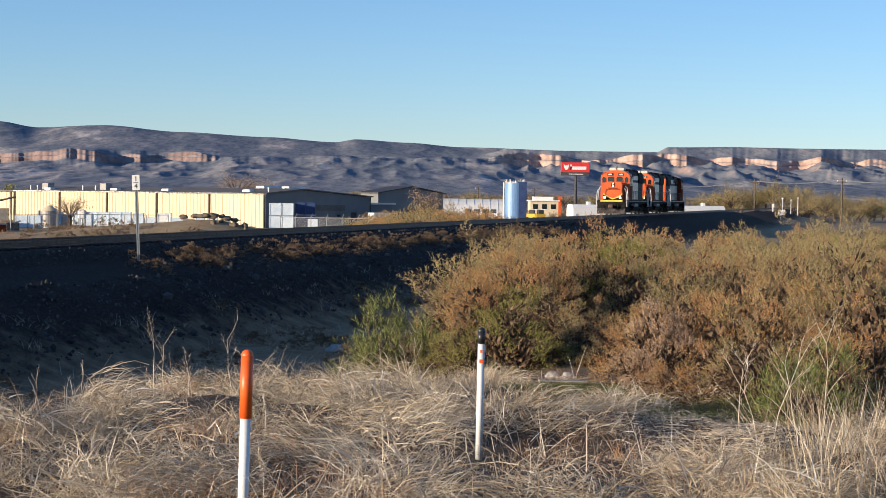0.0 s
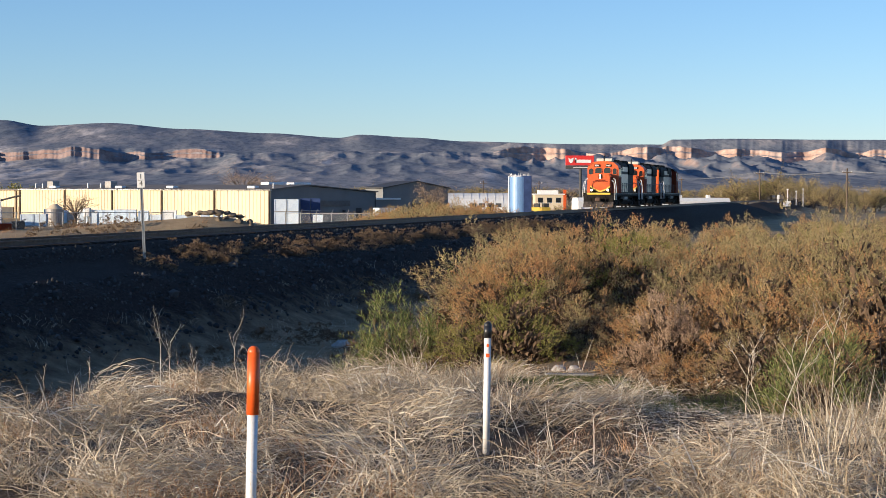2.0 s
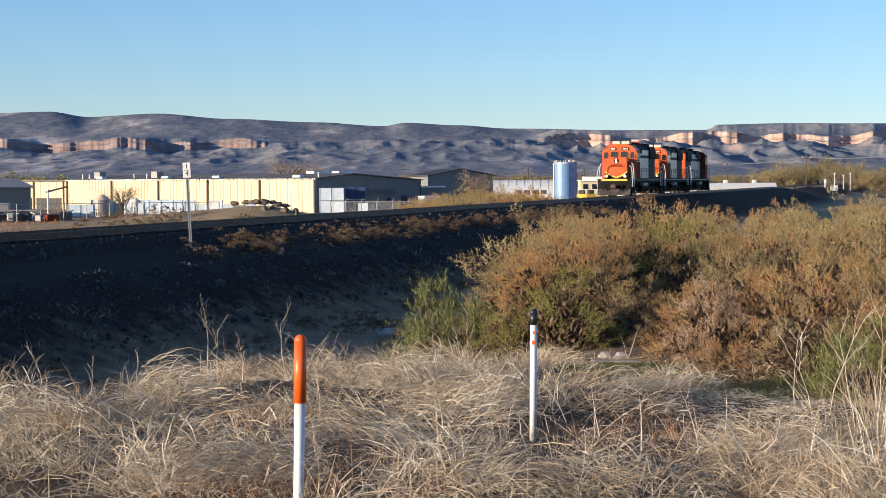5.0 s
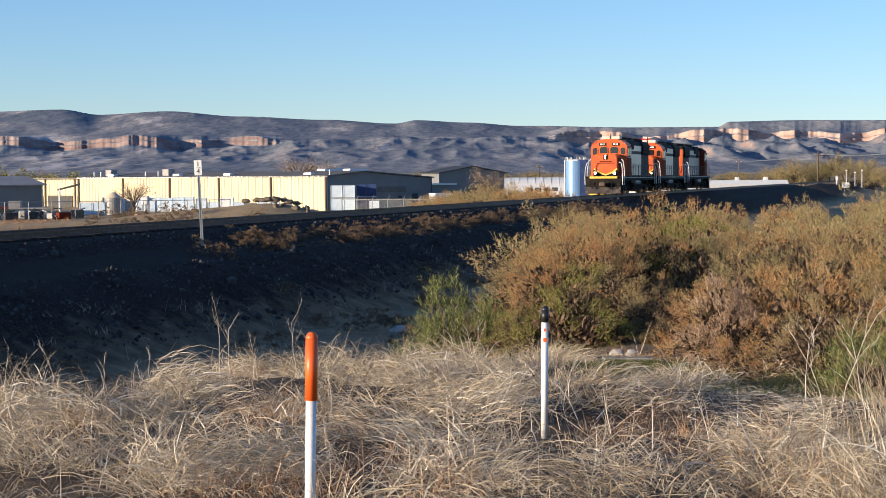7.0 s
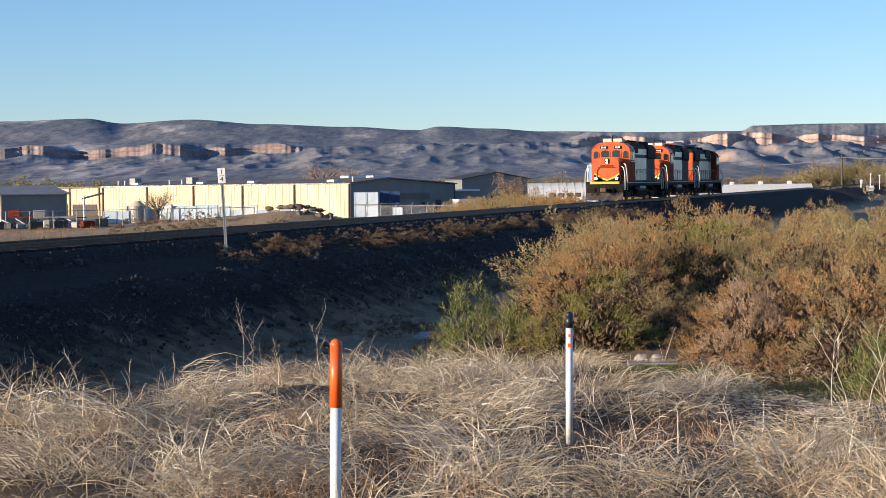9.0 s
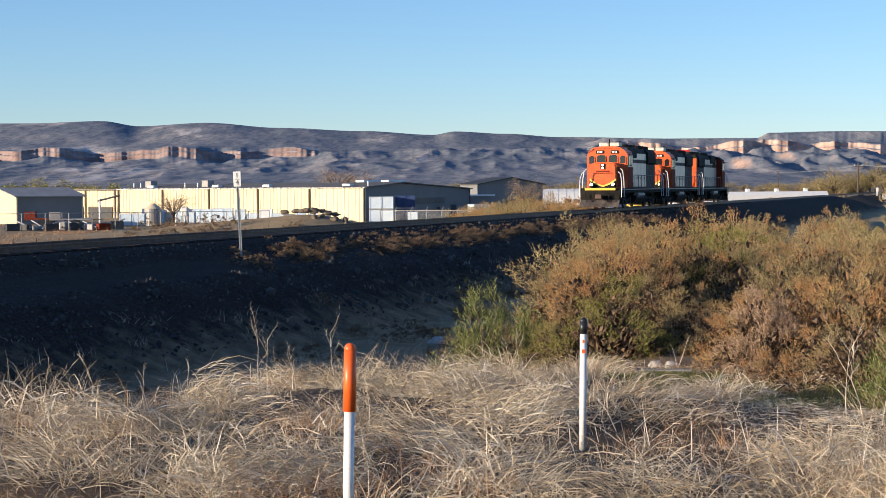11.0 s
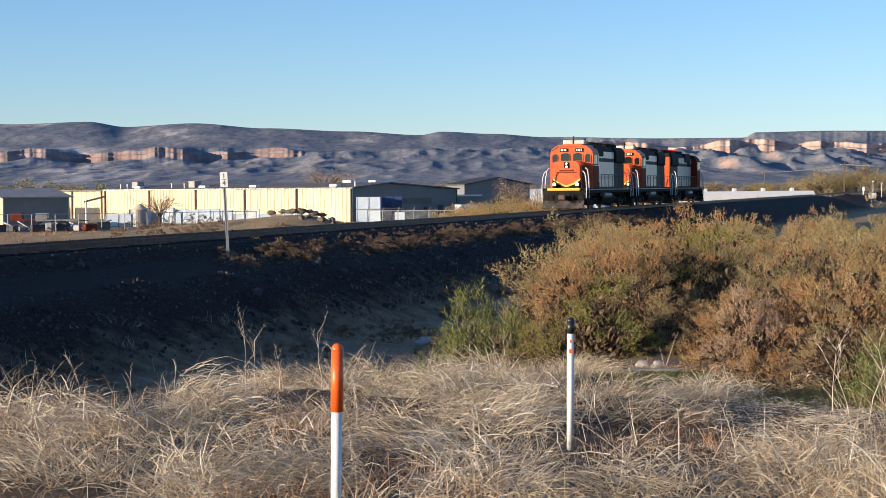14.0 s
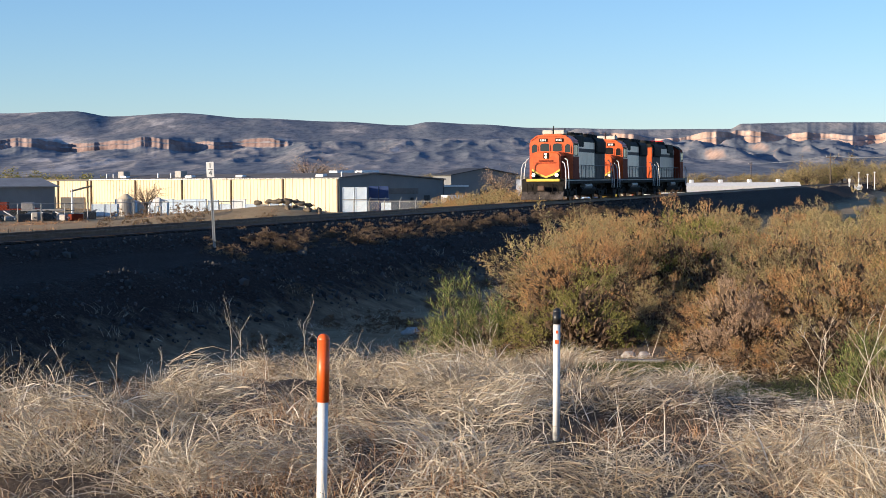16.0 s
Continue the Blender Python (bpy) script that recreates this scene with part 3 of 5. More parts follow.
    if roof_units:
        for s in (-0.30, 0.50):
            part("roof_unit", boxes((s - 0.36, s + 0.36, 3.2, 4.2, 4.62, 4.93), bev=0.07), M_CREAMUNIT, e, "cream rounded roof air conditioner")
        bm = bmesh.new()
        rod(bm, (0.10, 3.3, 4.6), (0.10, 3.3, 5.2), 0.04)
        part("antenna", bm, M_BLACK, e)
        bm = bmesh.new()
        rod(bm, (0.62, 4.5, 4.6), (0.62, 4.5, 5.05), 0.05)
        part("antenna", bm, M_BLACK, e)
    # long hood: body, doors, radiator end, brake blister, fans
    hd = bmesh.new()
    prism(hd, [(-0.95, 1.5), (0.95, 1.5), (0.95, 3.72), (-0.95, 3.72)], "y", 4.86, 16.55)
    body = part("hood", hd, M_HOODGAP, e)
    part("hood_end", boxes((-0.955, 0.955, 16.55, 16.72, 1.5, 4.25), bev=0.06), end_paint, e, "long hood end panel")
    top = bmesh.new()
    prism(top, [(-0.955, 3.72), (0.955, 3.72), (0.955, 4.22), (-0.955, 4.22)], "y", 4.86, 16.56)
    part("upper_hood", top, hood, e)
    part("hood_top", prism(bmesh.new(), [(-0.97, 4.2), (0.97, 4.2), (0.97, 4.27), (0.74, 4.58), (-0.74, 4.58), (-0.97, 4.27)], "y", 4.87, 16.55), M_DARKTOP, e)
    part("brake_blister", boxes((-1.03, 1.03, 5.9, 8.9, 3.82, 4.66), bev=0.10), M_DARKTOP, e)
    part("radiator_housing", prism(bmesh.new(), [(-0.97, 3.4), (0.97, 3.4), (1.1, 3.52), (1.1, 4.3), (0.9, 4.6), (-0.9, 4.6), (-1.1, 4.3), (-1.1, 3.52)], "y", 12.9, 16.3), M_DARKTOP, e)
    for y in (8.3, 9.7, 13.5, 14.6, 15.7):
        bm = bmesh.new()
        rod(bm, (0, y, 4.5), (0, y, 4.84), 0.56, seg=22)
        rod(bm, (0, y, 4.84), (0, y, 4.89), 0.42, seg=18)
        part("cooling_fan", bm, M_DARKTOP, e)
    for y in (6.6, 11.6):
        part("exhaust_stack", boxes((-0.3, 0.3, y - 0.3, y + 0.3, 4.4, 4.92), bev=0.03), M_BLACK, e)
    bm = bmesh.new()
    for i, x in enumerate((-0.2, 0, 0.2)):
        rod(bm, (x, 5.9, 4.80), (x, 5.45, 4.84), 0.03, 0.09, seg=10)
    box(bm, -0.3, 0.3, 5.85, 6.0, 4.3, 4.82)
    part("horn", bm, M_TANKGREY, e)
    for s in (-1, 1):
        for i in range(14):
            y = 5.05 + i * 0.55
            d = part("hood_door", boxes((s * 0.95, s * 0.978, y, y + 0.49, 1.62, 3.45), bev=0.008), hood, body)
            part("latch", boxes((s * 0.975, s * 1.0, y + 0.42, y + 0.46, 2.2, 2.42)), M_TANKGREY, d)
        for y0, y1, z0, z1 in ((5.75, 7.3, 3.45, 3.95), (13.2, 16.1, 3.52, 4.0)):
            g = part("grille", boxes((s * 0.955, s * (0.99 if y0 < 8 else 1.115), y0, y1, z0, z1)), M_BLACK, e)
            part("slat", boxes(*[(s * (0.985 if y0 < 8 else 1.112), s * (1.005 if y0 < 8 else 1.13), y0, y1, z0 + 0.04 + k * 0.09, z0 + 0.075 + k * 0.09) for k in range(5)]), M_DARKTOP, g)
        # walkway, posts and rail
        part("walkway", boxes((s * 0.95, s * 1.52, 1.0, 17.0, 1.48, 1.53)), M_BLACK, e)
        bm = bmesh.new()
        path_rod(bm, [(s * 1.48, 5.7, 2.5), (s * 1.48, 16.4, 2.5), (s * 1.44, 16.9, 2.3)], 0.022)
        part("handrail", bm, M_DARKRAIL, e)
        for i in range(9):
            bm = bmesh.new()
            rod(bm, (s * 1.48, 5.8 + i * 1.3, 1.45), (s * 1.48, 5.8 + i * 1.3, 2.5), 0.022, seg=6)
            part("stanchion", bm, M_DARKRAIL, e)
        for y0, d in ((0.75, 1), (17.28, -1)):
            bm = boxes(*[(s * 1.05, s * 1.52, min(y0 + d * 0.02, y0 + d * 0.62), max(y0 + d * 0.02, y0 + d * 0.62), 0.34 + k * 0.37, 0.38 + k * 0.37) for k in range(4)])
            part("step", bm, M_BLACK, e)
            for yy, zt in ((y0 - d * 0.06, 2.72), (y0 + d * 0.82, 2.95)):
                bm = bmesh.new()
                path_rod(bm, [(s * 1.52, yy, 0.85), (s * 1.54, yy, 1.5), (s * 1.50, yy + d * 0.03, 2.2), (s * 1.40, yy + d * 0.10, zt - 0.12), (s * 1.24, yy + d * 0.12, zt)], 0.034, 8)
                part("grab_rail", bm, M_RAILING, e, "pale curved grab rail")
        part("battery_box", boxes((s * 1.0, s * 1.45, 3.1, 5.4, 1.5, 1.95), bev=0.03), side if side is M_MAROON else M_BLACK, e)
        bm = bmesh.new()
        rod(bm, (s * 1.28, 7.2, 1.02), (s * 1.28, 9.6, 1.02), 0.2, seg=14)
        part("air_reservoir", bm, M_TANKGREY, e)
    bm = bmesh.new()
    prism(bm, [(-1.3, 0.95), (1.3, 0.95), (1.42, 0.75), (1.25, 0.42), (0.9, 0.34), (-0.9, 0.34), (-1.25, 0.42), (-1.42, 0.75)], "y", 6.5, 11.2)
    part("fuel_tank", bm, M_BLACK, e)
    for o in e.children_recursive:
        o.data.transform(Matrix.Diagonal((1, 1, 0.975, 1)))
    return e, loco_truck(e, 3.75) + loco_truck(e, 14.28)


LOCOS = [
    (*locomotive("orange locomotive with grey hood and lit headlights leading the train", M_GREYPAINT, M_ORANGE, M_MAROON, M_ORANGE, True, True), 0.0, False),
    (*locomotive("orange locomotive with grey hood coupled behind the leader", M_GREYPAINT, M_ORANGE, M_MAROON, M_ORANGE, False, True), LOCO_LEN, False),
    (*locomotive("dark maroon locomotive running cab last with an orange hood end", M_DARKHOOD, M_MAROON, M_MAROON, M_ORANGE, False, False), 3 * LOCO_LEN, True),
]
# metres still to go along the track, by the second
RUN = [(0, 61.83), (0.5, 58.80), (1, 55.81), (1.5, 53.17), (2, 50.80), (2.5, 48.39), (3, 45.81), (3.5, 43.20), (4, 40.47), (4.5, 37.74), (5.5, 32.58), (6.2, 29.00), (7, 25.19), (7.5, 22.78), (8, 20.61), (8.5, 18.52), (9, 16.48), (9.5, 14.62), (10, 12.82), (11, 9.52), (11.7, 7.42), (12.5, 5.26), (13, 4.08), (13.5, 3.06), (14, 2.12), (14.5, 1.43), (15, 0.79), (15.5, 0.31), (16, 0.00)]


def to_go(t):
    for (a, p), (b, q) in zip(RUN, RUN[1:]):
        if t <= b:
            return p + (q - p) * (t - a) / (b - a)
    return 0.0


def motions():
    nose = TRACK_P - U * 3.3 + Vector((0, 0, RAIL))
    for e, sets, back, turned in LOCOS:
        rows = [(t, Matrix.LocRotScale(nose + U * (d + back), Euler((0, 0, radians(-HEAD + (180 if turned else 0)))), None)) for t, d in RUN]
        walk(e, rows)
        for ax in sets:
            place, turn = ax.location.copy(), []
            for k in range(161):
                t = k * 0.1
                a = (to_go(t) - RUN[0][1]) / 0.508 * (-1 if turned else 1)
                turn.append((t, Matrix.LocRotScale(place, Euler((-a, 0, 0)), None)))
            walk(ax, turn)


# ---------------- plants ----------------
def quads(name, v, mat, parent=None, index=None, label=""):
    """A mesh of separate strips. v: strips x levels x 2 x 3, or x 4 x 3 for single diamonds."""
    n = v.shape[0]
    if v.ndim == 3:
        faces = np.arange(n * 4).reshape(n, 4)
    else:
        lv = v.shape[1]
        b = (np.arange(n) * lv * 2)[:, None, None] + (np.arange(lv - 1) * 2)[None, :, None]
        faces = (b + np.array([0, 1, 3, 2])[None, None, :]).reshape(-1, 4)
    co = v.reshape(-1, 3)
    me = bpy.data.meshes.new(name)
    me.vertices.add(len(co))
    me.vertices.foreach_set("co", co.astype(np.float32).ravel())
    me.loops.add(faces.size)
    me.loops.foreach_set("vertex_index", faces.astype(np.int32).ravel())
    me.polygons.add(len(faces))
    me.polygons.foreach_set("loop_start", np.arange(len(faces), dtype=np.int32) * 4)
    for mm in (mat if isinstance(mat, (list, tuple)) else [mat]):
        me.materials.append(mm)
    if index is not None:
        me.polygons.foreach_set("material_index", np.repeat(index, len(faces) // n).astype(np.int32))
    me.update(calc_edges=True)
    ob = new(name, me)
    if parent:
        ob.parent = parent
    if label:
        ob["label"] = label
    return ob


def unit(a):
    return a / np.maximum(np.linalg.norm(a, axis=-1, keepdims=True), 1e-9)


def strips(base, tip_dir, length, width, bend, rng, levels=4, droop=0.0):
    """Curved tapering blades: base n x 3, tip_dir n x 3, bend n x 3 added towards the tip."""
    n = len(base)
    side = unit(np.cross(tip_dir, rng.normal(size=(n, 3))))
    out = np.zeros((n, levels, 2, 3))
    for k in range(levels):
        s = k / (levels - 1)
        c = base + tip_dir * (length * s)[:, None] + bend * (s * s) - np.array([0, 0, 1]) * (droop * length * s ** 3)[:, None]
        w = (width * (1 - 0.8 * s))[:, None] * side * 0.5
        out[:, k, 0], out[:, k, 1] = c - w, c + w
    return out


def bush_meshes(seed, h, r, clumps, sprays, leaves, leaf, wide, upright=0.5, lobes=5, reach=1.0):
    """Stems that end in clumps of feathery sprays, so that the shrub has a billowing, uneven outline."""
    rng = np.random.default_rng(seed)
    th = rng.uniform(0, 6.28, clumps)
    el = np.arcsin(rng.uniform(0.0, 1.0, clumps))
    la, lw = rng.uniform(0, 6.28, lobes), rng.uniform(0.0, 0.5, lobes)
    swell = 0.72 + sum(w * np.maximum(0, np.cos(th - a)) ** 3 for a, w in zip(la, lw)) * (1.1 - 0.3 * el / 1.5)
    out = rng.uniform(0.35, 1.0, clumps) ** 0.45 * swell
    c = np.stack([np.cos(th) * np.cos(el) * r * out, np.sin(th) * np.cos(el) * r * out, h * (0.10 + 0.72 * np.sin(el)) * np.clip(out, 0.62, 1.1) * rng.uniform(0.85, 1.1, clumps)], 1)
    cr = h * rng.uniform(0.075, 0.145, clumps)
    base = np.stack([np.cos(th) * 0.14 * r, np.sin(th) * 0.14 * r, np.full(clumps, -0.1)], 1)
    d = c - base
    L = np.linalg.norm(d, axis=1)
    sb = rng.normal(0, 0.07, (clumps, 3)) * L[:, None]
    c = c + sb
    stem = strips(base, d / L[:, None], L, rng.uniform(0.015, 0.035, clumps), sb, rng, 4)
    k = np.repeat(np.arange(clumps), sprays)
    n = len(k)
    g = unit(rng.normal(0, 1, (n, 3)) + np.array([0, 0, 0.35]))
    o = c[k] + g * cr[k][:, None] * rng.uniform(0.0, 0.85, (n, 1)) * np.array([1.25, 1.25, 0.95])
    away = unit(c[k] - np.array([0, 0, 0.25 * h]))
    ax = unit(g * 0.7 + away * 0.55 + np.array([0, 0, upright]) + rng.normal(0, 0.28, (n, 3)))
    ln = h * rng.uniform(0.055, 0.13, n) * reach
    o[:, 2] = np.maximum(o[:, 2], 0.03)
    twig = strips(o - ax * (ln * 0.5)[:, None], ax, ln * 1.5, np.full(n, 0.007), rng.normal(0, 0.08, (n, 3)) * ln[:, None], rng, 4)
    q = np.repeat(np.arange(n), leaves)
    m = len(q)
    s = rng.uniform(0.05, 1.0, (m, 1)) ** 0.8
    p = o[q] + ax[q] * ln[q][:, None] * s
    side = unit(np.cross(ax[q], rng.normal(size=(m, 3))))
    la_ = unit(ax[q] * 0.75 + side * rng.uniform(0.3, 0.95, (m, 1)))
    wd = unit(np.cross(la_, rng.normal(size=(m, 3))))
    ll, wi = leaf * rng.uniform(0.6, 1.35, (m, 1)) * (1.15 - 0.5 * s), wide * rng.uniform(0.6, 1.3, (m, 1))
    lv = np.stack([p, p + la_ * ll * 0.45 + wd * wi, p + la_ * ll, p + la_ * ll * 0.5 - wd * wi], 1)
    # filler leaves added inside the shrub to block light through its middle
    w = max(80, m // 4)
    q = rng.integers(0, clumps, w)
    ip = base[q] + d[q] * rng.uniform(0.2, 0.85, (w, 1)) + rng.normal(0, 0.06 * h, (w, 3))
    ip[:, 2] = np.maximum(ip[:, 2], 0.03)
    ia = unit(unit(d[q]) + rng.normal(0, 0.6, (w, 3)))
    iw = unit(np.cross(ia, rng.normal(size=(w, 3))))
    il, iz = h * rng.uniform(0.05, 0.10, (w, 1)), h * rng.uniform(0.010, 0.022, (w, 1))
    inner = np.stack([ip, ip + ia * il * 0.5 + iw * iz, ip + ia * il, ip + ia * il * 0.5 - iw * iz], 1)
    return np.concatenate([stem, twig[::4]]), lv, inner


# dark brown, so the filler reads as shade inside the shrub
M_INNERFILL = strand("dark_inner_fill", [(0.0, (0.06, 0.04, 0.025)), (1.0, (0.17, 0.115, 0.07))], 0.9, 0.0)


def bush(name, seed, h, r, clumps, sprays, leaves, leaf, wide, mat, label, group, upright=0.5, lobes=5, reach=1.0):
    e = thing(name, Matrix(), label, "shrub", group)
    st, lv, inn = bush_meshes(seed, h, r, clumps, sprays, leaves, leaf, wide, upright, lobes, reach)
    quads("branch", st, M_TWIG, e)
    quads("foliage", np.concatenate([lv, inn]), [mat, M_INNERFILL], e, np.repeat([0, 1], [len(lv), len(inn)]))
    return e


def tuft_field(name, spots, seed, mat, label):
    """Many low tufts, too many to count, in one mesh; spots: x, y, size, squash."""
    rng = random.Random(seed)
    kinds = [bush_meshes(seed + k, 0.8, 0.75, 18, 13, 7, 0.075, 0.0105, 0.5, 5, 1.4) for k in range(4)]
    kinds = [np.concatenate([lv, inn[::2]]) for st, lv, inn in kinds]
    out = []
    for x, y, size, squash in spots:
        t = rng.uniform(0, 6.28)
        turn = np.array([[math.cos(t), math.sin(t), 0], [-math.sin(t), math.cos(t), 0], [0, 0, squash]]) * size
        out.append(rng.choice(kinds) @ turn + np.array([x, y, land(x, y) - 0.04]))
    ob = quads(name, np.concatenate(out), mat)
    return tagged(ob, label, "brush", kind="stuff")


def set_bush(src, x, y, size, rng, squash=1.0):
    o = copy_thing(src, Matrix.LocRotScale((x, y, land(x, y) - 0.05), Euler((0, 0, rng.uniform(0, 6.28))), None))
    o.scale = (size, size, size * squash)
    return o


def stash(src):
    """Take the pattern away once its copies stand."""
    for o in (*src.children_recursive, src):
        bpy.data.objects.remove(o)


def build_bushes():
    rng = random.Random(4)
    G = "shrubs beside the track"
    rust_label, tan_label = "rusty brown desert shrub with fine dry foliage", "tan dry desert shrub with feathery foliage"
    rust = [bush("desert_shrub", s, 2.5, 1.6, 48, 40, 11, 0.054, 0.0068, M_RUST if s % 2 else M_TAN, rust_label if s % 2 else tan_label, G, 0.5, 7) for s in (1, 2, 3, 4)]
    far = [bush("desert_shrub", s, 2.5, 1.6, 38, 13, 10, 0.095, 0.0125, M_RUST if s % 2 else M_TAN, rust_label if s % 2 else tan_label, G, 0.5, 6, 1.2) for s in (5, 6, 7, 8)]
    far_olive = bush("desert_shrub", 9, 2.5, 1.5, 38, 13, 10, 0.095, 0.0135, M_OLIVE, "olive green leafy shrub among dry brush", G, 0.5, 6, 1.2)
    olive = bush("desert_shrub", 11, 2.3, 1.35, 44, 40, 11, 0.052, 0.008, M_OLIVE, "olive green leafy shrub among dry brush", G, 0.55, 7)
    grey = bush("desert_shrub", 12, 1.9, 0.9, 32, 38, 11, 0.058, 0.006, M_GREYBUSH, "pale grey dried shrub at the thicket's edge", G, 1.0, 3)
    reed = bush("desert_shrub", 13, 1.9, 1.3, 34, 16, 9, 0.16, 0.008, M_REED, "green broom-like shrub with upright stems", G, 1.7, 5, 2.4)
    # the thicket's front, from the gully to the open path
    front = [(0.002, 37.0, reed, 0.85, 1.1), (0.016, 37.6, reed, 1.1, 1.2), (0.030, 36.6, rust[3], 0.58, 0.9), (0.014, 36.2, rust[2], 0.40, 0.8), (0.050, 37.4, rust[1], 0.52, 0.9), (0.076, 39.5, rust[0], 1.05, 1.05), (0.068, 41.0, rust[2], 0.75, 0.95), (0.052, 35.2, olive, 0.66, 0.95), (0.073, 35.0, olive, 0.98, 1.0), (0.092, 35.8, olive, 0.70, 0.9), (0.037, 35.6, rust[2], 0.45, 0.85),
             (0.118, 43.0, rust[1], 1.0, 1.0), (0.138, 42.5, rust[2], 1.0, 0.95), (0.156, 41.0, rust[3], 0.9, 0.95), (0.078, 42, rust[3], 1.1, 1.02), (0.10, 41, rust[0], 1.08, 1.0), (0.113, 38.0, rust[3], 0.66, 0.95), (0.122, 36.4, rust[1], 0.52, 0.9), (0.134, 37.8, rust[2], 0.62, 0.9), (0.128, 34.6, rust[3], 0.30, 0.9), (0.143, 35.5, rust[0], 0.5, 0.9), (0.111, 45.0, rust[2], 1.28, 1.06),
             (0.170, 29.6, grey, 1.0, 1.05), (0.163, 29.2, grey, 0.55, 0.95), (0.182, 30.6, rust[0], 0.82, 0.95), (0.20, 31.5, rust[2], 0.98, 0.98), (0.222, 29.5, rust[0], 1.0, 1.0), (0.245, 30.5, olive, 0.9, 1.08), (0.262, 28.8, rust[2], 0.98, 1.0), (0.285, 29.5, rust[1], 1.05, 1.0), (0.31, 28.0, rust[3], 1.1, 1.0), (0.21, 27.6, rust[2], 0.52, 0.85), (0.182, 28.4, rust[0], 0.46, 0.85), (0.235, 26.5, rust[3], 0.6, 0.9), (0.258, 24.0, reed, 0.8, 1.0), (0.275, 26.5, rust[2], 0.8, 0.95), (0.195, 34, rust[1], 1.0, 1.0), (0.225, 34, rust[3], 1.05, 1.0), (0.255, 34, rust[0], 1.05, 1.0), (0.29, 34, rust[2], 1.05, 1.0)]
    for a, y, src, size, sq in front:
        if a > 0.15 and y < 32.5:
            y, size = y * 0.91, size * 0.95
        set_bush(src, a * y, y, size * 0.88, rng, sq)
    y = 42.5
    while y < 150:
        gap = 2.7 + (y - 43) * 0.045
        a = 0.066 + (y - 43) * 0.0005 + rng.uniform(0, 0.02)
        while a < 0.31:
            x, yy = a * y + rng.uniform(-0.8, 0.8), y + rng.uniform(-1.3, 1.3)
            n = x * N.x + yy * N.y - TRACK_OFF
            if n > 5.6:
                top = EYE[2] - (0.0170 - 0.0030 * smooth(0.10, 0.16, a) - 0.004 * smooth(0.2, 0.27, a)) * yy + rng.uniform(-0.5, 0.3)        # the thicket thins and sinks with distance
                size = min(1.1, max(0.3, (top - land(x, yy)) / 2.75))
                near = yy < 47
                set_bush(rng.choice((rust + rust + [olive]) if near else (far + far + [far_olive])), x, yy, size, rng, rng.uniform(0.9, 1.1))
            a += gap / y * rng.uniform(0.8, 1.3)
        y += gap * 0.95
    # tufts on the shoulder of the bank and on its dark side
    shoulder, dull = [], []
    for i in range(180):
        p = TRACK_P + U * rng.uniform(-72, 6) + N * (2.7 + 2.3 * rng.random() ** 1.2)
        if p.x / p.y > -0.135 and noise.noise((p.x * 0.3, p.y * 0.3, 14)) > -0.42:
            shoulder.append((p.x, p.y, rng.uniform(0.45, 1.05), rng.uniform(0.6, 0.85)))
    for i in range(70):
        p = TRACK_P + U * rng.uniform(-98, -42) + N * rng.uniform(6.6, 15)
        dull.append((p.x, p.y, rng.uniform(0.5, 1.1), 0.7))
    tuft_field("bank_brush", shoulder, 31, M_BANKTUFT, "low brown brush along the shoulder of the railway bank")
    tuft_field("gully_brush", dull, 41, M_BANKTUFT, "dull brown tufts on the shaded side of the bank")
    # brush beyond the track
    k = 0
    while k < 58:
        a, y = rng.uniform(-0.006, 0.075), rng.uniform(124, 185)
        x = a * y
        if x * N.x + y * N.y - TRACK_OFF < -6.5:
            set_bush(rng.choice(far), x, y, rng.uniform(0.80, 1.15) + 0.3 * smooth(0.025, 0.045, a) + 0.25 * math.exp(-((a - 0.03) / 0.012) ** 2), rng, 0.95)
            k += 1
    for i in range(24):
        a, y = rng.uniform(0.08, 0.20), rng.uniform(300, 330)
        set_bush(rng.choice(far), a * y, y, rng.uniform(0.7, 1.2), rng, 0.9)
    yard_tufts = []
    for i in range(40):
        y = rng.uniform(118, 185)
        yard_tufts.append((rng.uniform(-0.20, -0.06) * y, y, rng.uniform(0.8, 1.5), 0.9))
    tuft_field("yard_brush", yard_tufts, 51, M_BANKTUFT, "dry brown tufts scattered over the yard")
    for b in (*rust, *far, far_olive, olive, grey, reed):
        stash(b)


def grass_object(name, pts, per, hgt, width, mat, seed, lean, label, spread=0.16, droop=0.3, up=1.0, fan=0.0):
    """Blades in tufts; fan: how far the blades of a tuft lean out from its middle."""
    rng = np.random.default_rng(seed)
    size = np.repeat(rng.uniform(0.55, 1.25, len(pts)), per)
    comb = np.repeat(rng.normal(0, 0.35, (len(pts), 2)), per, axis=0)
    pts = np.repeat(np.array(pts), per, axis=0)
    n = len(pts)
    o = rng.normal(0, spread, (n, 2))
    base = pts + np.concatenate([o, np.full((n, 1), -0.02)], 1)
    d = unit(np.concatenate([rng.normal(0, lean, (n, 2)) + o / spread * fan + comb, np.full((n, 1), up)], 1))
    ln = hgt * size * rng.uniform(0.4, 1.15, n)
    v = strips(base, d, ln, width * rng.uniform(0.5, 1.5, n), rng.normal(0, 0.13, (n, 3)) * ln[:, None], rng, 5, droop)
    v[..., 2] = np.maximum(v[..., 2], base[:, None, None, 2])
    ob = quads(name, v, mat)
    return tagged(ob, label, "grass", kind="stuff")


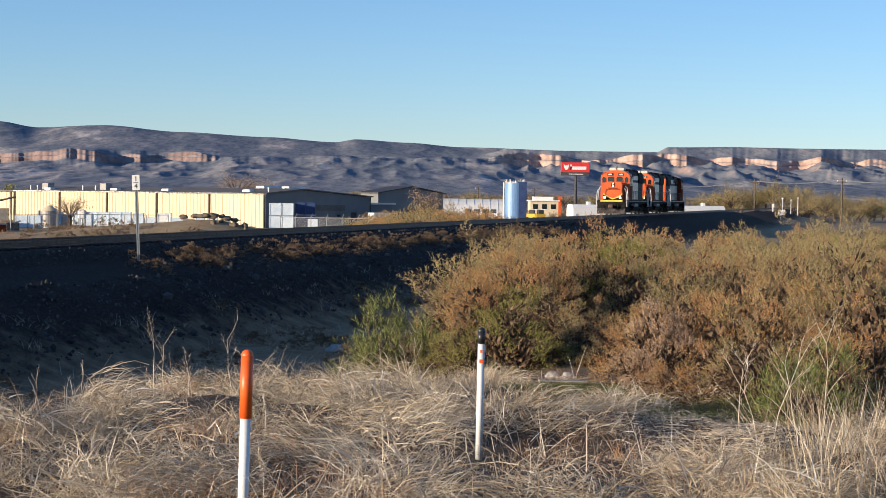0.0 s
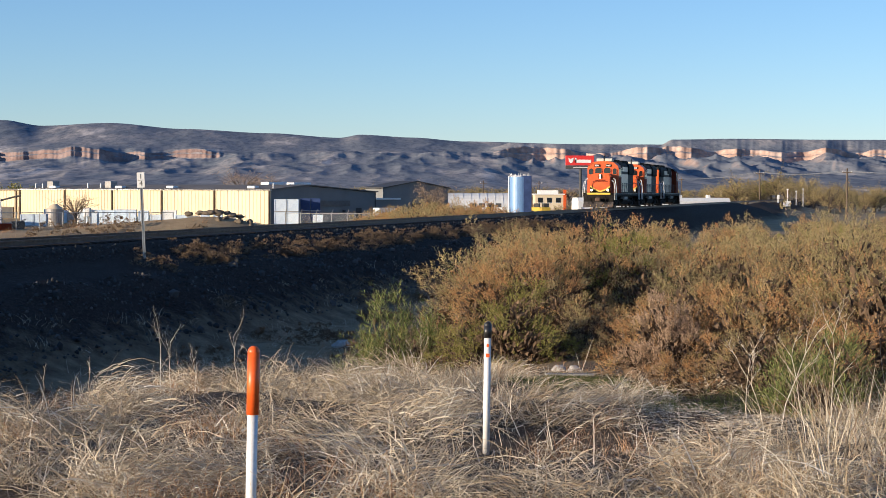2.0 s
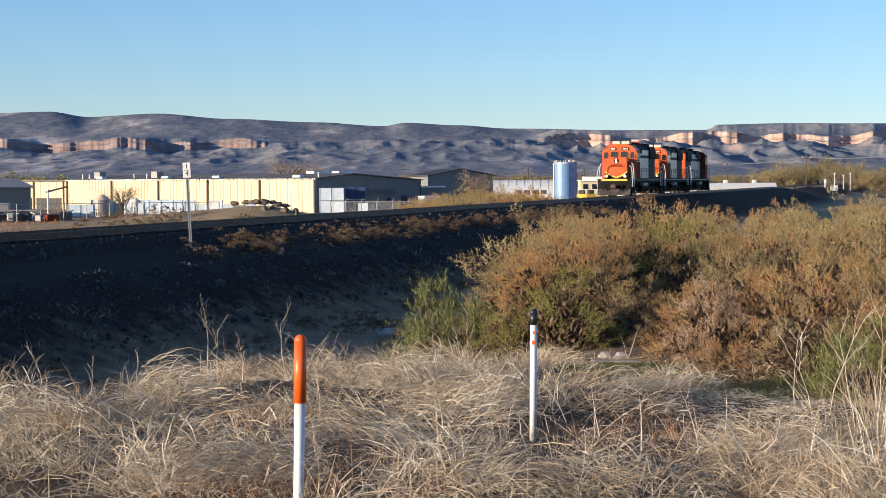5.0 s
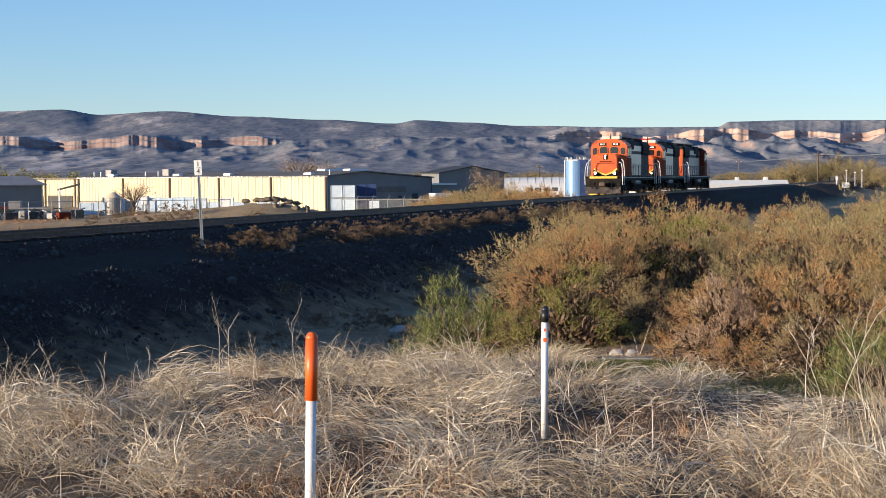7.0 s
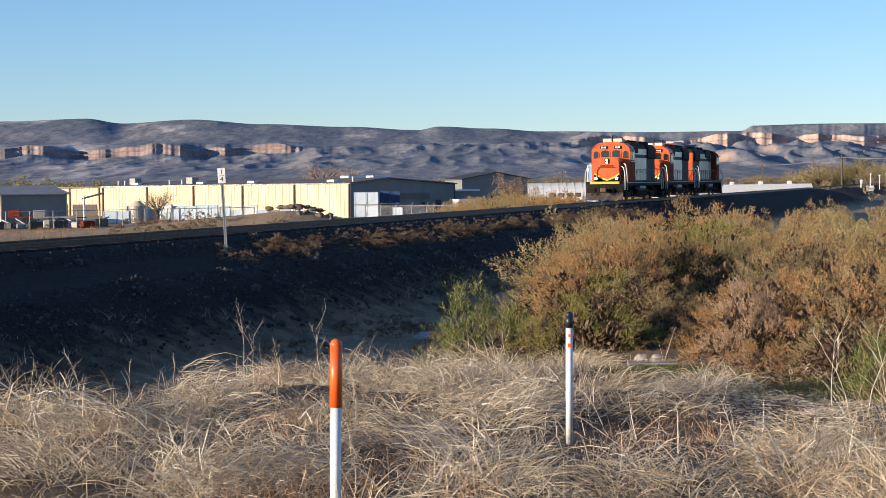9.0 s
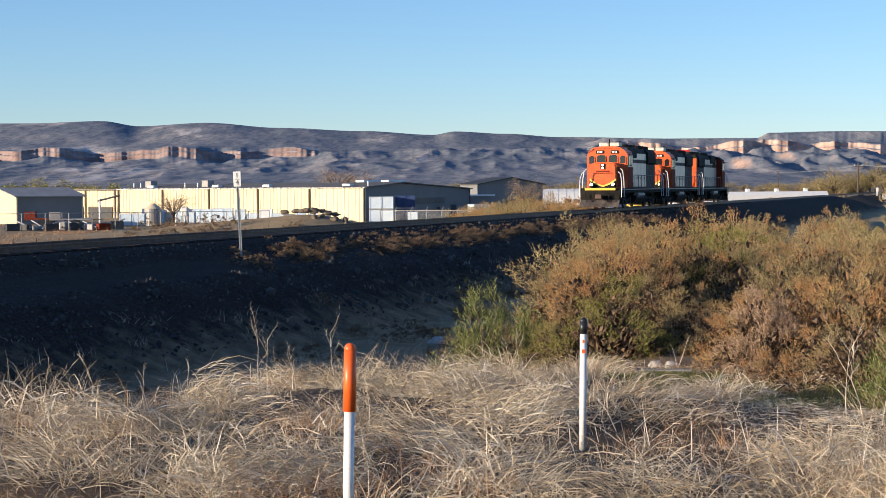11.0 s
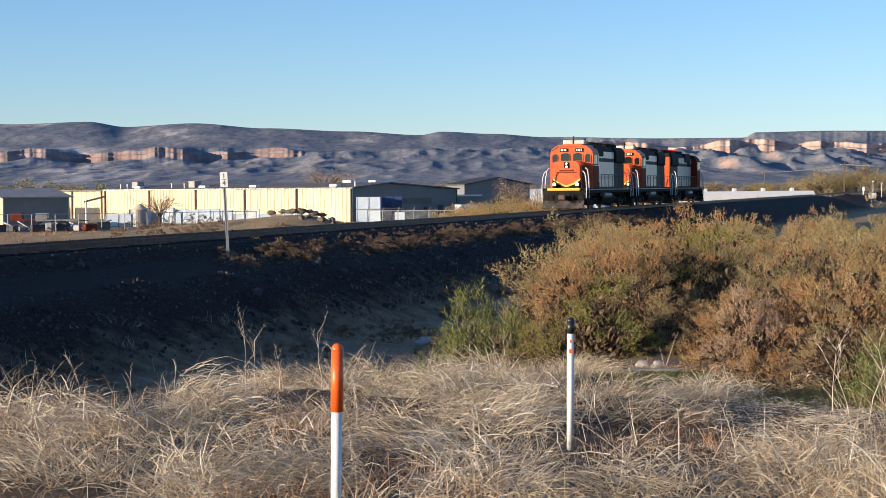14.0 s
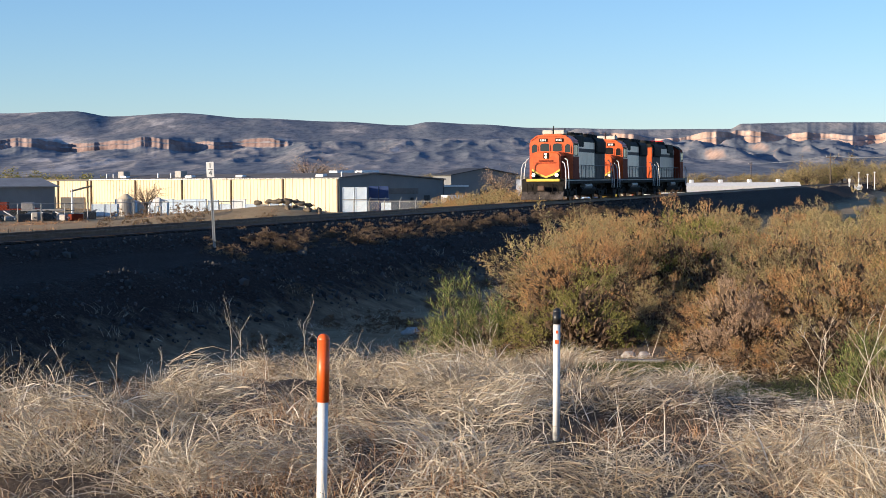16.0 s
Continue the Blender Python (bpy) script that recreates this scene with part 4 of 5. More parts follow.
def lit_spots(count, rng, keep):
    out = []
    while len(out) < count:
        y = 12.5 + 22.5 * rng.random() ** 1.1
        x = rng.uniform(-0.31, 0.31) * y
        if keep(x / y, y, x * N.x + y * N.y - TRACK_OFF):
            out.append((x, y, land(x, y)))
    return out


def mound_grass(name, mounds, per, width, mat, seed, label):
    """Heaps of long fallen blades, combed outwards and over one another."""
    rng = np.random.default_rng(seed)
    mm = np.repeat(np.array(mounds), per, axis=0)              # x, y, ground, radius, height, comb x, comb y
    n = len(mm)
    th, rr = rng.uniform(0, 6.28, n), np.sqrt(rng.uniform(0, 1, n))
    o = np.stack([np.cos(th) * rr, np.sin(th) * rr], 1)
    base = np.stack([mm[:, 0] + o[:, 0] * mm[:, 3], mm[:, 1] + o[:, 1] * mm[:, 3], mm[:, 2] + mm[:, 4] * (1 - rr ** 2) * rng.uniform(0.0, 0.9, n) - 0.02], 1)
    d = unit(np.concatenate([o * 0.55 + mm[:, 5:7] + rng.normal(0, 0.55, (n, 2)), rng.uniform(0.05, 0.95, (n, 1))], 1))
    ln = rng.uniform(0.22, 0.62, n) * (0.6 + 0.7 * mm[:, 4])
    v = strips(base, d, ln, width * rng.uniform(0.5, 1.6, n), rng.normal(0, 0.10, (n, 3)) * ln[:, None], rng, 4, 0.34)
    v[..., 2] = np.maximum(v[..., 2], mm[:, 2][:, None, None])
    ob = quads(name, v, mat)
    return tagged(ob, label, "grass", kind="stuff")


def on_path(a, y):
    return (0.152 < a < 0.235 and 17.4 < y < 24.5) or (0.075 < a < 0.17 and 24.2 < y < 30)


def build_grass():
    rng = random.Random(9)
    def open_ground(a, y, n):
        return n > 10.5 and y < 34 - 30 * max(0.0, a - 0.02) and not on_path(a, y)

    def clumpy(a, y, n):
        return open_ground(a, y, n) and noise.noise((a * y * 0.9, y * 0.55, 1)) > -0.16
    mounds, tops = [], []
    y = 12.2
    while y < 33:
        x = -0.31 * y
        while x < 0.31 * y:
            px, py = x + rng.uniform(-0.4, 0.4), y + rng.uniform(-0.4, 0.4)
            n = px * N.x + py * N.y - TRACK_OFF
            if open_ground(px / py, py, n) and noise.noise((px * 0.38, py * 0.36, 17)) > -0.10:
                big = 0.5 + 0.5 * noise.noise((px * 0.3, py * 0.3, 23))
                mounds.append((px, py, land(px, py), rng.uniform(0.4, 0.8), (rng.uniform(0.2, 0.42) + 0.42 * big) * (1 - 0.45 * smooth(0.05, 0.1, px / py) * smooth(17, 19, py)), rng.gauss(0.1, 0.45), rng.gauss(-0.1, 0.35)))
                if big > 0.45:
                    tops.append(mounds[-1])
            x += 1.0
        y += 1.0
    grass_object("dry_grass", lit_spots(2600, rng, open_ground), 9, 0.18, 0.007, M_STRAW, 1, 0.8, "matted pale dry grass covering the foreground", 0.2, 0.4)
    mound_grass("dry_grass", mounds, 400, 0.0068, M_STRAW, 2, "tangled heaps of bleached dry grass")
    mound_grass("dead_stalks", tops, 44, 0.013, M_STALK, 3, "broken bleached stalks lying over dry grass")
    grass_object("dead_stalks", lit_spots(420, rng, clumpy), 3, 0.8, 0.009, M_STALK, 13, 0.7, "bleached upright stalks in dry grass", 0.3, 0.3, 0.9)
    grass_object("rusty_grass", lit_spots(420, rng, lambda a, y, n: open_ground(a, y, n) and noise.noise((a * 9, y * 0.25, 2)) > 0.08), 18, 0.5, 0.005, M_REDGRASS, 4, 0.35, "rusty red dry grass patches", 0.15, 0.3)
    grass_object("green_grass", lit_spots(1100, rng, lambda a, y, n: on_path(a, y) and y > 21.5 and noise.noise((a * 30, y * 0.5, 4)) > -0.2), 16, 0.15, 0.007, M_GREEN, 5, 0.6, "short green grass along a path", 0.18, 0.2)
    grass_object("path_litter", lit_spots(900, rng, lambda a, y, n: on_path(a, y) and y < 22), 9, 0.26, 0.006, M_STALK, 6, 1.6, "flattened grey straw on a path", 0.22, 0.5, 0.35)
    grass_object("dry_grass", lit_spots(260, rng, lambda a, y, n: 26 < y < 33.5 and -0.03 < a < 0.075), 40, 0.55, 0.006, M_STRAW, 8, 0.25, "upright golden grass before the shrubs", 0.14, 0.35, 1.0, 0.2)
    grass_object("dry_grass", lit_spots(26, rng, lambda a, y, n: a > 0.23 and y < 21), 28, 0.85, 0.008, M_STRAW, 10, 0.16, "tall upright straw stems beside the thicket", 0.14, 0.12, 1.0, 0.1)
    grass_object("path_litter", lit_spots(700, rng, lambda a, y, n: on_path(a, y) and y < 23), 12, 0.16, 0.006, M_STRAW, 11, 1.2, "thin matted straw on a path", 0.2, 0.3, 0.5)
    yard = []
    while len(yard) < 700:
        y = rng.uniform(100, 200)
        x = rng.uniform(-0.27, 0.02) * y
        if x * N.x + y * N.y - TRACK_OFF < -5 and noise.noise((x * 0.12, y * 0.1, 6)) > 0.0:
            yard.append((x, y, land(x, y)))
    grass_object("yard_weeds", yard, 12, 0.5, 0.03, M_REDGRASS, 12, 0.5, "dry brown weeds scattered over the yard", 0.5, 0.2)
    # shaded gully and bank: sparse dull tufts
    spots = []
    for i in range(900):
        p = TRACK_P + U * rng.uniform(-110, -30) + N * rng.uniform(6.5, 19)
        spots.append((p.x, p.y, land(p.x, p.y)))
    grass_object("gully_grass", spots, 14, 0.4, 0.009, M_STRAW, 7, 0.5, "sparse dry grass in the shaded gully", 0.2, 0.3)


build_bushes()
build_grass()


# ---------------- posts ----------------
def marker_post(x, y, height, r, cap_len, cap_mat, cap_r, lean, label, bars):
    e = thing("marker_post", Matrix.LocRotScale((x, y, land(x, y) - 0.02), Euler((0, radians(lean), 0)), None), label, "marker post", "utility marker posts")
    bm = bmesh.new()
    rod(bm, (0, 0, 0), (0, 0, height - cap_len + 0.02), r, seg=20)
    part("post", bm, M_WHITEPOST, e, smooth_faces=True)
    bm = bmesh.new()
    rod(bm, (0, 0, height - cap_len), (0, 0, height - cap_r), cap_r, seg=24, caps=True)
    bmesh.ops.create_uvsphere(bm, u_segments=24, v_segments=10, radius=cap_r, matrix=Matrix.Translation((0, 0, height - cap_r)))
    cap = part("cap", bm, cap_mat, e, smooth_faces=True)
    for z, h, mat, ww in bars:
        part("label_bar", boxes((-ww, ww, -r - 0.004, -r * 0.6, z, z + h)), mat, e)
    return e


def build_posts():
    x, y = -0.0713 * 12.5, 12.5
    g = land(x, y)
    top = EYE[2] - 0.0880 * y
    marker_post(x, y, top - g + 0.02, 0.038, 0.492, M_ORANGEPOST, 0.0445, 1.2, "white plastic marker post with long orange cap", [])
    x, y = 0.0642 * 18.6, 18.6
    g = land(x, y)
    top = EYE[2] - 0.0741 * y
    marker_post(x, y, top - g + 0.02, 0.037, 0.175, M_BLACKPOST, 0.041, 0.6, "white plastic marker post with black cap and red marks", [(top - g - 0.25, 0.03, M_ORANGEPOST, 0.012), (top - g - 0.36, 0.04, M_ORANGEPOST, 0.02)])
    # distance sign on the shoulder of the bank
    x, y = -0.1305 * 58, 58.0
    e = thing("distance_sign", Matrix.LocRotScale((x, y, land(x, y) - 0.05), Euler((0, radians(-2.4), 0)), None), "white fraction sign on a slim steel post beside the track", "railway sign")
    h = EYE[2] + 0.0114 * y - land(x, y)
    part("post", boxes((-0.045, -0.02, -0.03, 0.03, 0, h - 0.1), (0.02, 0.045, -0.03, 0.03, 0, h - 0.1), (-0.045, 0.045, 0.0, 0.03, 0, h - 0.1)), M_GALV, e)
    b = part("board", boxes((-0.125, 0.125, -0.05, -0.03, h - 0.50, h), bev=0.004), M_WHITE, e)
    for txt, z, sz in (("1", h - 0.24, 0.22), ("4", h - 0.475, 0.22)):
        cu = bpy.data.curves.new("figure", "FONT")
        cu.body, cu.size, cu.align_x, cu.extrude = txt, sz, "CENTER", 0.003
        tmp = bpy.data.objects.new("figure", cu)
        me = bpy.data.meshes.new_from_object(tmp)
        bpy.data.objects.remove(tmp)
        me.materials.append(M_TRIM)
        o = new("figure", me)
        o.parent = b
        o.matrix_local = pose(0, -0.054, z + 0.04, 90, 0, 0)
    part("fraction_bar", boxes((-0.08, 0.08, -0.056, -0.048, h - 0.262, h - 0.245)), M_TRIM, b)
    # whistle post far along the line
    x, y = 0.232 * 380, 380.0
    e = thing("whistle_post", Matrix.Translation((x, y, land(x, y))), "short white post beside the far track", "railway sign")
    part("post", boxes((-0.12, 0.12, -0.12, 0.12, 0, 1.2), bev=0.02), M_WHITE, e)
    part("board", boxes((-0.28, 0.28, -0.16, -0.12, 0.95, 1.75), bev=0.01), M_WHITE, e)


build_posts()


# ---------------- buildings beyond the track ----------------
def ribbed(bm, y0, y1, h, pitch=0.61):
    """One corrugated wall panel facing -x."""
    ol, y = [(0.2, y0), (0.0, y0)], y0 + pitch * 0.4
    while y < y1 - 0.15:
        ol += [(0.0, y), (-0.045, y + 0.03), (-0.045, y + 0.09), (0.0, y + 0.12)]
        y += pitch
    return prism(bm, ol + [(0.0, y1), (0.2, y1)], "z", 0, h)


def build_warehouse():
    e = thing("warehouse", Matrix.LocRotScale((-12.2, 205, -1.2), Euler((0, 0, radians(49.3))), None), "long cream metal warehouse with slate grey gable end", "building")
    L, W, H, RX, RH = 46.0, 18.8, 4.2, 6.4, 4.75
    bays = 5
    for i in range(bays):
        y0, y1 = i * L / bays, (i + 1) * L / bays
        part("wall_panel", ribbed(bmesh.new(), y0 + 0.004, y1 - 0.004, H), M_CREAM, e)
    for i in range(bays + 1):
        part("downpipe", boxes((-0.22, -0.04, i * L / bays - 0.09, i * L / bays + 0.09, 0.1, H + 0.05), bev=0.02), M_BROWN, e)
    part("gutter", boxes((-0.25, 0.0, -0.3, L + 0.2, H, H + 0.14)), M_WHITE, e)
    bm = bmesh.new()
    prism(bm, [(0.2, 0), (W, 0), (W, H - 0.2), (RX, RH), (0.2, H)], "y", 0.0, 0.2)
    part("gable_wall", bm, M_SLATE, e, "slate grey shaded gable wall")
    part("back_wall", boxes((0.2, W, L - 0.2, L, 0, H - 0.3), (W - 0.2, W, 0.2, L - 0.2, 0, H - 0.3)), M_CREAM, e)
    bm = bmesh.new()
    prism(bm, [(-0.25, H + 0.02), (RX, RH + 0.04), (W + 0.3, H - 0.18), (W + 0.3, H - 0.06), (RX, RH + 0.18), (-0.25, H + 0.15)], "y", -0.3, L + 0.3)
    roof = part("roof", bm, M_ROOF, e)
    part("rake_trim", boxes((W - 0.05, W + 0.1, -0.05, 0.0, 0, H - 0.1)), M_TRIM, e)
    part("wall_sign", boxes((7.2, 14.0, -0.12, -0.03, 2.3, 3.0), bev=0.02), M_ROOF, e, "long pale sign panel")
    part("gable_door", boxes((15.2, 16.2, -0.06, 0.0, 0, 2.1)), M_TRIM, e)
    part("wall_lamp", boxes((12.6, 12.95, -0.3, -0.03, 1.55, 1.85), bev=0.04), M_TRIM, e)
    for y in (3.5, 17.5, 27, 40):
        part("roof_vent", boxes((1.0, 1.8, y, y + 1.3, H + 0.1, H + 0.55), bev=0.12), M_WHITE, roof, "white roof vent")
    for y in (29.5, 41.0):
        part("roof_cooler", boxes((1.4, 2.5, y, y + 1.2, H + 0.25, H + 1.15), bev=0.06), M_TANKGREY, roof, "grey rooftop cooler")
    for y in (0.4, 33.5, 31.0, 42.6, 44):
        bm = bmesh.new()
        rod(bm, (1.0, y, H), (1.0, y, H + 0.85), 0.09, seg=8)
        part("roof_pipe", bm, M_WHITE, roof)
    for k in range(2):
        part("skylight", boxes((W - 6.6 + k * 4.6, W - 3.3 + k * 4.6, 12, 13.5, RH + 0.0, RH + 0.5), bev=0.1), M_WHITE, roof, "white long skylight")
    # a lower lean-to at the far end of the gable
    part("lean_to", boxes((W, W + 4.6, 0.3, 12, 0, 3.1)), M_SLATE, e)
    part("lean_to_roof", boxes((W + 0.02, W + 5.0, 0.0, 12.2, 3.1, 3.3)), M_WHITE, e, "white lean-to roof")


build_warehouse()


def gable_shed(name, m, w, l, h, rise, wall, end, roof, label, door=None):
    """A gabled metal shed: gable ends at y 0 and l, eaves along x 0 and w."""
    e = thing(name, m, label, "building")
    for x, s in ((0, 1), (w, -1)):
        part("side_wall", boxes((x, x + s * 0.15, 0.15, l - 0.15, 0, h)), wall, e)
    for y, s in ((0, 1), (l, -1)):
        bm = bmesh.new()
        prism(bm, [(0, 0), (w, 0), (w, h), (w / 2, h + rise), (0, h)], "y", y, y + s * 0.15)
        part("gable_wall", bm, end, e)
    bm = bmesh.new()
    prism(bm, [(-0.35, h - 0.02), (w / 2, h + rise + 0.02), (w + 0.35, h - 0.02), (w + 0.35, h + 0.1), (w / 2, h + rise + 0.15), (-0.35, h + 0.1)], "y", -0.35, l + 0.35)
    part("roof", bm, roof, e)
    if door:
        part("door", boxes(door), M_TRIM, e)
    return e


def crate_stack(x, y, rz, w, d, h, mat, label, rows=1, cols=1, name="shipping_crate"):
    """Crates with posts, boards and lids, set side by side."""
    first = None
    for r in range(rows):
        for c in range(cols):
            m = Matrix.LocRotScale((x + c * (w + 0.06) * math.cos(rz), y + c * (w + 0.06) * math.sin(rz), land(x, y) + 0.02 + r * (h + 0.03)), Euler((0, 0, rz)), None)
            if first:
                copy_thing(first, m)
                continue
            first = thing(name, m, label, "crate", "crates and containers in the yard")
            part("box", boxes((0.03, w - 0.03, 0.03, d - 0.03, 0.1, h - 0.06), bev=0.02), mat, first)
            part("lid", boxes((0, w, 0, d, h - 0.08, h), bev=0.01), mat, first)
            part("base", boxes((0, w, 0, d, 0.0, 0.12)), M_GALV, first)
            for px in (0.0, w - 0.1):
                part("corner_post", boxes((px, px + 0.1, -0.01, 0.1, 0.1, h - 0.06)), mat, first)
    return first


M_SHEDROOF = worn("pale_shed_roof", (0.30, 0.29, 0.28), (0.40, 0.385, 0.37), 0.5, 0.75, 0, 6, 0.2)


def build_yard():
    # slate-roofed shed with a lit gable
    gable_shed("storage_shed", Matrix.LocRotScale((-45.2, 204.5, -1.1), Euler((0, 0, radians(126.9))), None), 9.9, 8.2, 3.35, 0.95, M_SLATE, M_CREAM, M_SHEDROOF, "grey metal storage shed with a pale roof beside the yard")
    # set-back cream annex with dark bays
    a = thing("warehouse_annex", Matrix.LocRotScale((-47.6, 246, -1.2), Euler((0, 0, radians(49.3))), None), "cream metal annex with open dark bays", "building")
    part("wall_panel", ribbed(bmesh.new(), 0.0, 14.0, 4.15), M_CREAM, a)
    part("side_wall", boxes((0.2, 12, 0.0, 0.2, 0, 4.0), (0.2, 12, 13.8, 14.0, 0, 4.0)), M_CREAM, a)
    part("roof", boxes((-0.4, 12.2, -0.3, 14.3, 4.16, 4.35)), M_ROOF, a)
    for y0, y1 in ((0.6, 2.8), (4.2, 9.5), (11.0, 13.4)):
        # dark sheet on the unbroken wall stands for shade inside the bay
        d = part("bay_opening", boxes((-0.12, -0.05, y0, y1, 0, 1.7)), M_TRIM, a)
        part("bay_frame", boxes((-0.16, -0.05, y0 - 0.12, y0, 0, 1.82), (-0.16, -0.05, y1, y1 + 0.12, 0, 1.82), (-0.16, -0.05, y0, y1, 1.7, 1.82)), M_BROWN, d)
    for y in (3.4, 10.2):
        part("downpipe", boxes((-0.2, -0.05, y, y + 0.16, 0, 4.1)), M_BROWN, a)
    # second slate building behind
    gable_shed("metal_building", Matrix.LocRotScale((1.2, 250, -1.2), Euler((0, 0, radians(46))), None), 14.0, 3.5, 4.6, 0.95, M_SLATE, M_SLATE, M_TRIM, "dark slate metal building with a low gable", (6.0, 8.0, -0.05, 0.0, 0, 2.4))
    # crates before the gable end
    crate_stack(-11.4, 199.5, 0.0, 1.35, 2.0, 1.45, M_PALEBLUE, "pale blue plastic tank in a steel cage", 2, 2, "caged_tank")
    crate_stack(-8.5, 201.5, 0.0, 1.1, 2.0, 1.5, M_NAVY, "stacked navy blue steel crate", 2, 2)
    crate_stack(-6.9, 196.5, 0.0, 1.1, 1.6, 1.2, M_PALEBLUE, "pale blue plastic bin", 1, 1)
    crate_stack(-0.2005 * 190, 190, 0.0, 1.35, 1.4, 1.35, M_PALEBLUE, "pale blue steel box beside the annex", 1, 2)
    crate_stack(0.55, 208.0, 0.35, 2.0, 2.2, 2.0, M_PALEBLUE, "pale blue steel storage box among brush", 1, 1)
    # crates along the long wall
    rng = random.Random(31)
    for i in range(16):
        t = i / 15
        x, y = -16.5 - 23 * t, 196 + 15 * t
        h = rng.uniform(1.0, 1.9)
        crate_stack(x, y, 0.0, rng.uniform(0.9, 1.6), 1.2, h, rng.choice([M_PALEBLUE, M_PALEBLUE, M_WHITE, M_TANKGREY]), rng.choice(["pale plastic container in the yard", "bluish steel crate in the yard"]))
    # round tank with a conical top
    x, y = -0.181 * 195, 195
    e = thing("water_tank", Matrix.Translation((x, y, land(x, y))), "grey round tank with conical lid in the yard", "tank")
    bm = bmesh.new()
    rod(bm, (0, 0, 0), (0, 0, 1.9), 1.0, seg=24)
    part("shell", bm, M_TANKGREY, e, smooth_faces=False)
    bm = bmesh.new()
    rod(bm, (0, 0, 1.9), (0, 0, 2.5), 1.02, 0.25, seg=24)
    part("lid", bm, M_WARMPAINT, e)
    # pipe frame and valves: a small pump stand
    x, y = -0.163 * 195, 195
    e = thing("pump_stand", Matrix.Translation((x, y, land(x, y))), "white pipework stand in the yard", "machine")
    bm = bmesh.new()
    path_rod(bm, [(-0.9, 0, 0), (-0.9, 0, 1.7), (0.1, 0, 1.9), (1.2, 0, 1.6), (1.2, 0, 0)], 0.13, 8)
    part("pipe", bm, M_WHITE, e)
    part("drum", boxes((-0.35, 0.45, -0.4, 0.4, 1.1, 2.1), bev=0.15), M_WHITE, e)
    part("leg", boxes((-0.3, -0.15, -0.3, 0.3, 0, 1.1)), M_GALV, e)
    part("leg", boxes((0.3, 0.45, -0.3, 0.3, 0, 1.1)), M_GALV, e)
    # flagless bent pole by the annex
    x, y = -0.2115 * 190, 190
    e = thing("light_pole", Matrix.Translation((x, y, land(x, y))), "white steel pole with a slanted arm", "pole")
    bm = bmesh.new()
    rod(bm, (0, 0, 0), (0, 0, 3.0), 0.12, 0.1, seg=10)
    part("pole", bm, M_WHITE, e)
    bm = bmesh.new()
    rod(bm, (-0.2, 0, 2.75), (2.2, 0, 3.35), 0.1, seg=8)
    part("arm", bm, M_TRIM, e)
    # flatbed trailers and junk before the shed
    for ax, y, col, lab in ((-0.2425, 188, M_MAROON, "dull red flatbed trailer parked by the shed"), (-0.228, 186, M_TANKGREY, "grey flatbed trailer parked by the shed")):
        x = ax * y
        e = thing("flatbed_trailer", Matrix.LocRotScale((x, y, land(x, y)), Euler((0, 0, 0.12)), None), lab, "trailer")
        part("bed", boxes((-2.2, 2.2, -0.9, 0.9, 0.72, 0.9), bev=0.02), col, e)
        part("headboard", boxes((-2.2, -1.0, -0.85, 0.85, 0.9, 1.6), bev=0.03), col, e)
        part("drawbar", boxes((2.2, 3.3, -0.06, 0.06, 0.7, 0.8)), M_TRIM, e)
        for wx in (-0.4, 0.5):
            for sy in (-0.95, 0.95):
                bm = bmesh.new()
                rod(bm, (wx, sy - 0.12, 0.4), (wx, sy + 0.12, 0.4), 0.4, seg=18)
                rod(bm, (wx, sy - 0.13, 0.4), (wx, sy + 0.13, 0.4), 0.2, seg=12)
                part("wheel", bm, M_BLACKPOST, e)
    for k in range(9):
        y = 176 + rng.uniform(-4, 4)
        x = (-0.262 + 0.0075 * k) * y
        e = thing("scrap_part", Matrix.LocRotScale((x, y, land(x, y)), Euler((0, 0, rng.uniform(0, 3))), None), rng.choice(["white machine part lying in the yard", "dark scrap metal lying in the yard"]), "scrap")
        mat = rng.choice([M_TRIM, M_TRIM, M_TANKGREY, M_MAROON])
        part("body", boxes((-0.7, 0.7, -0.35, 0.35, 0.0, rng.uniform(0.4, 0.9)), bev=0.1), mat, e)
        bm = bmesh.new()
        rod(bm, (-0.9, 0, 0.3), (0.9, 0.2, rng.uniform(0.5, 1.0)), 0.08, seg=8)
        part("bar", bm, M_GALV, e)
    # orange barrier lying by the track
    x, y = -0.2045 * 104, 104
    e = thing("orange_barrier", Matrix.Translation((x, y, land(x, y))), "orange plastic barrier lying beyond the track", "barrier")
    bm = bmesh.new()
    prism(bm, [(-0.7, 0), (0.7, 0), (0.6, 0.22), (0.3, 0.42), (-0.3, 0.42), (-0.6, 0.22)], "y", -0.3, 0.3)
    part("body", bm, M_ORANGEPOST, e)


build_yard()


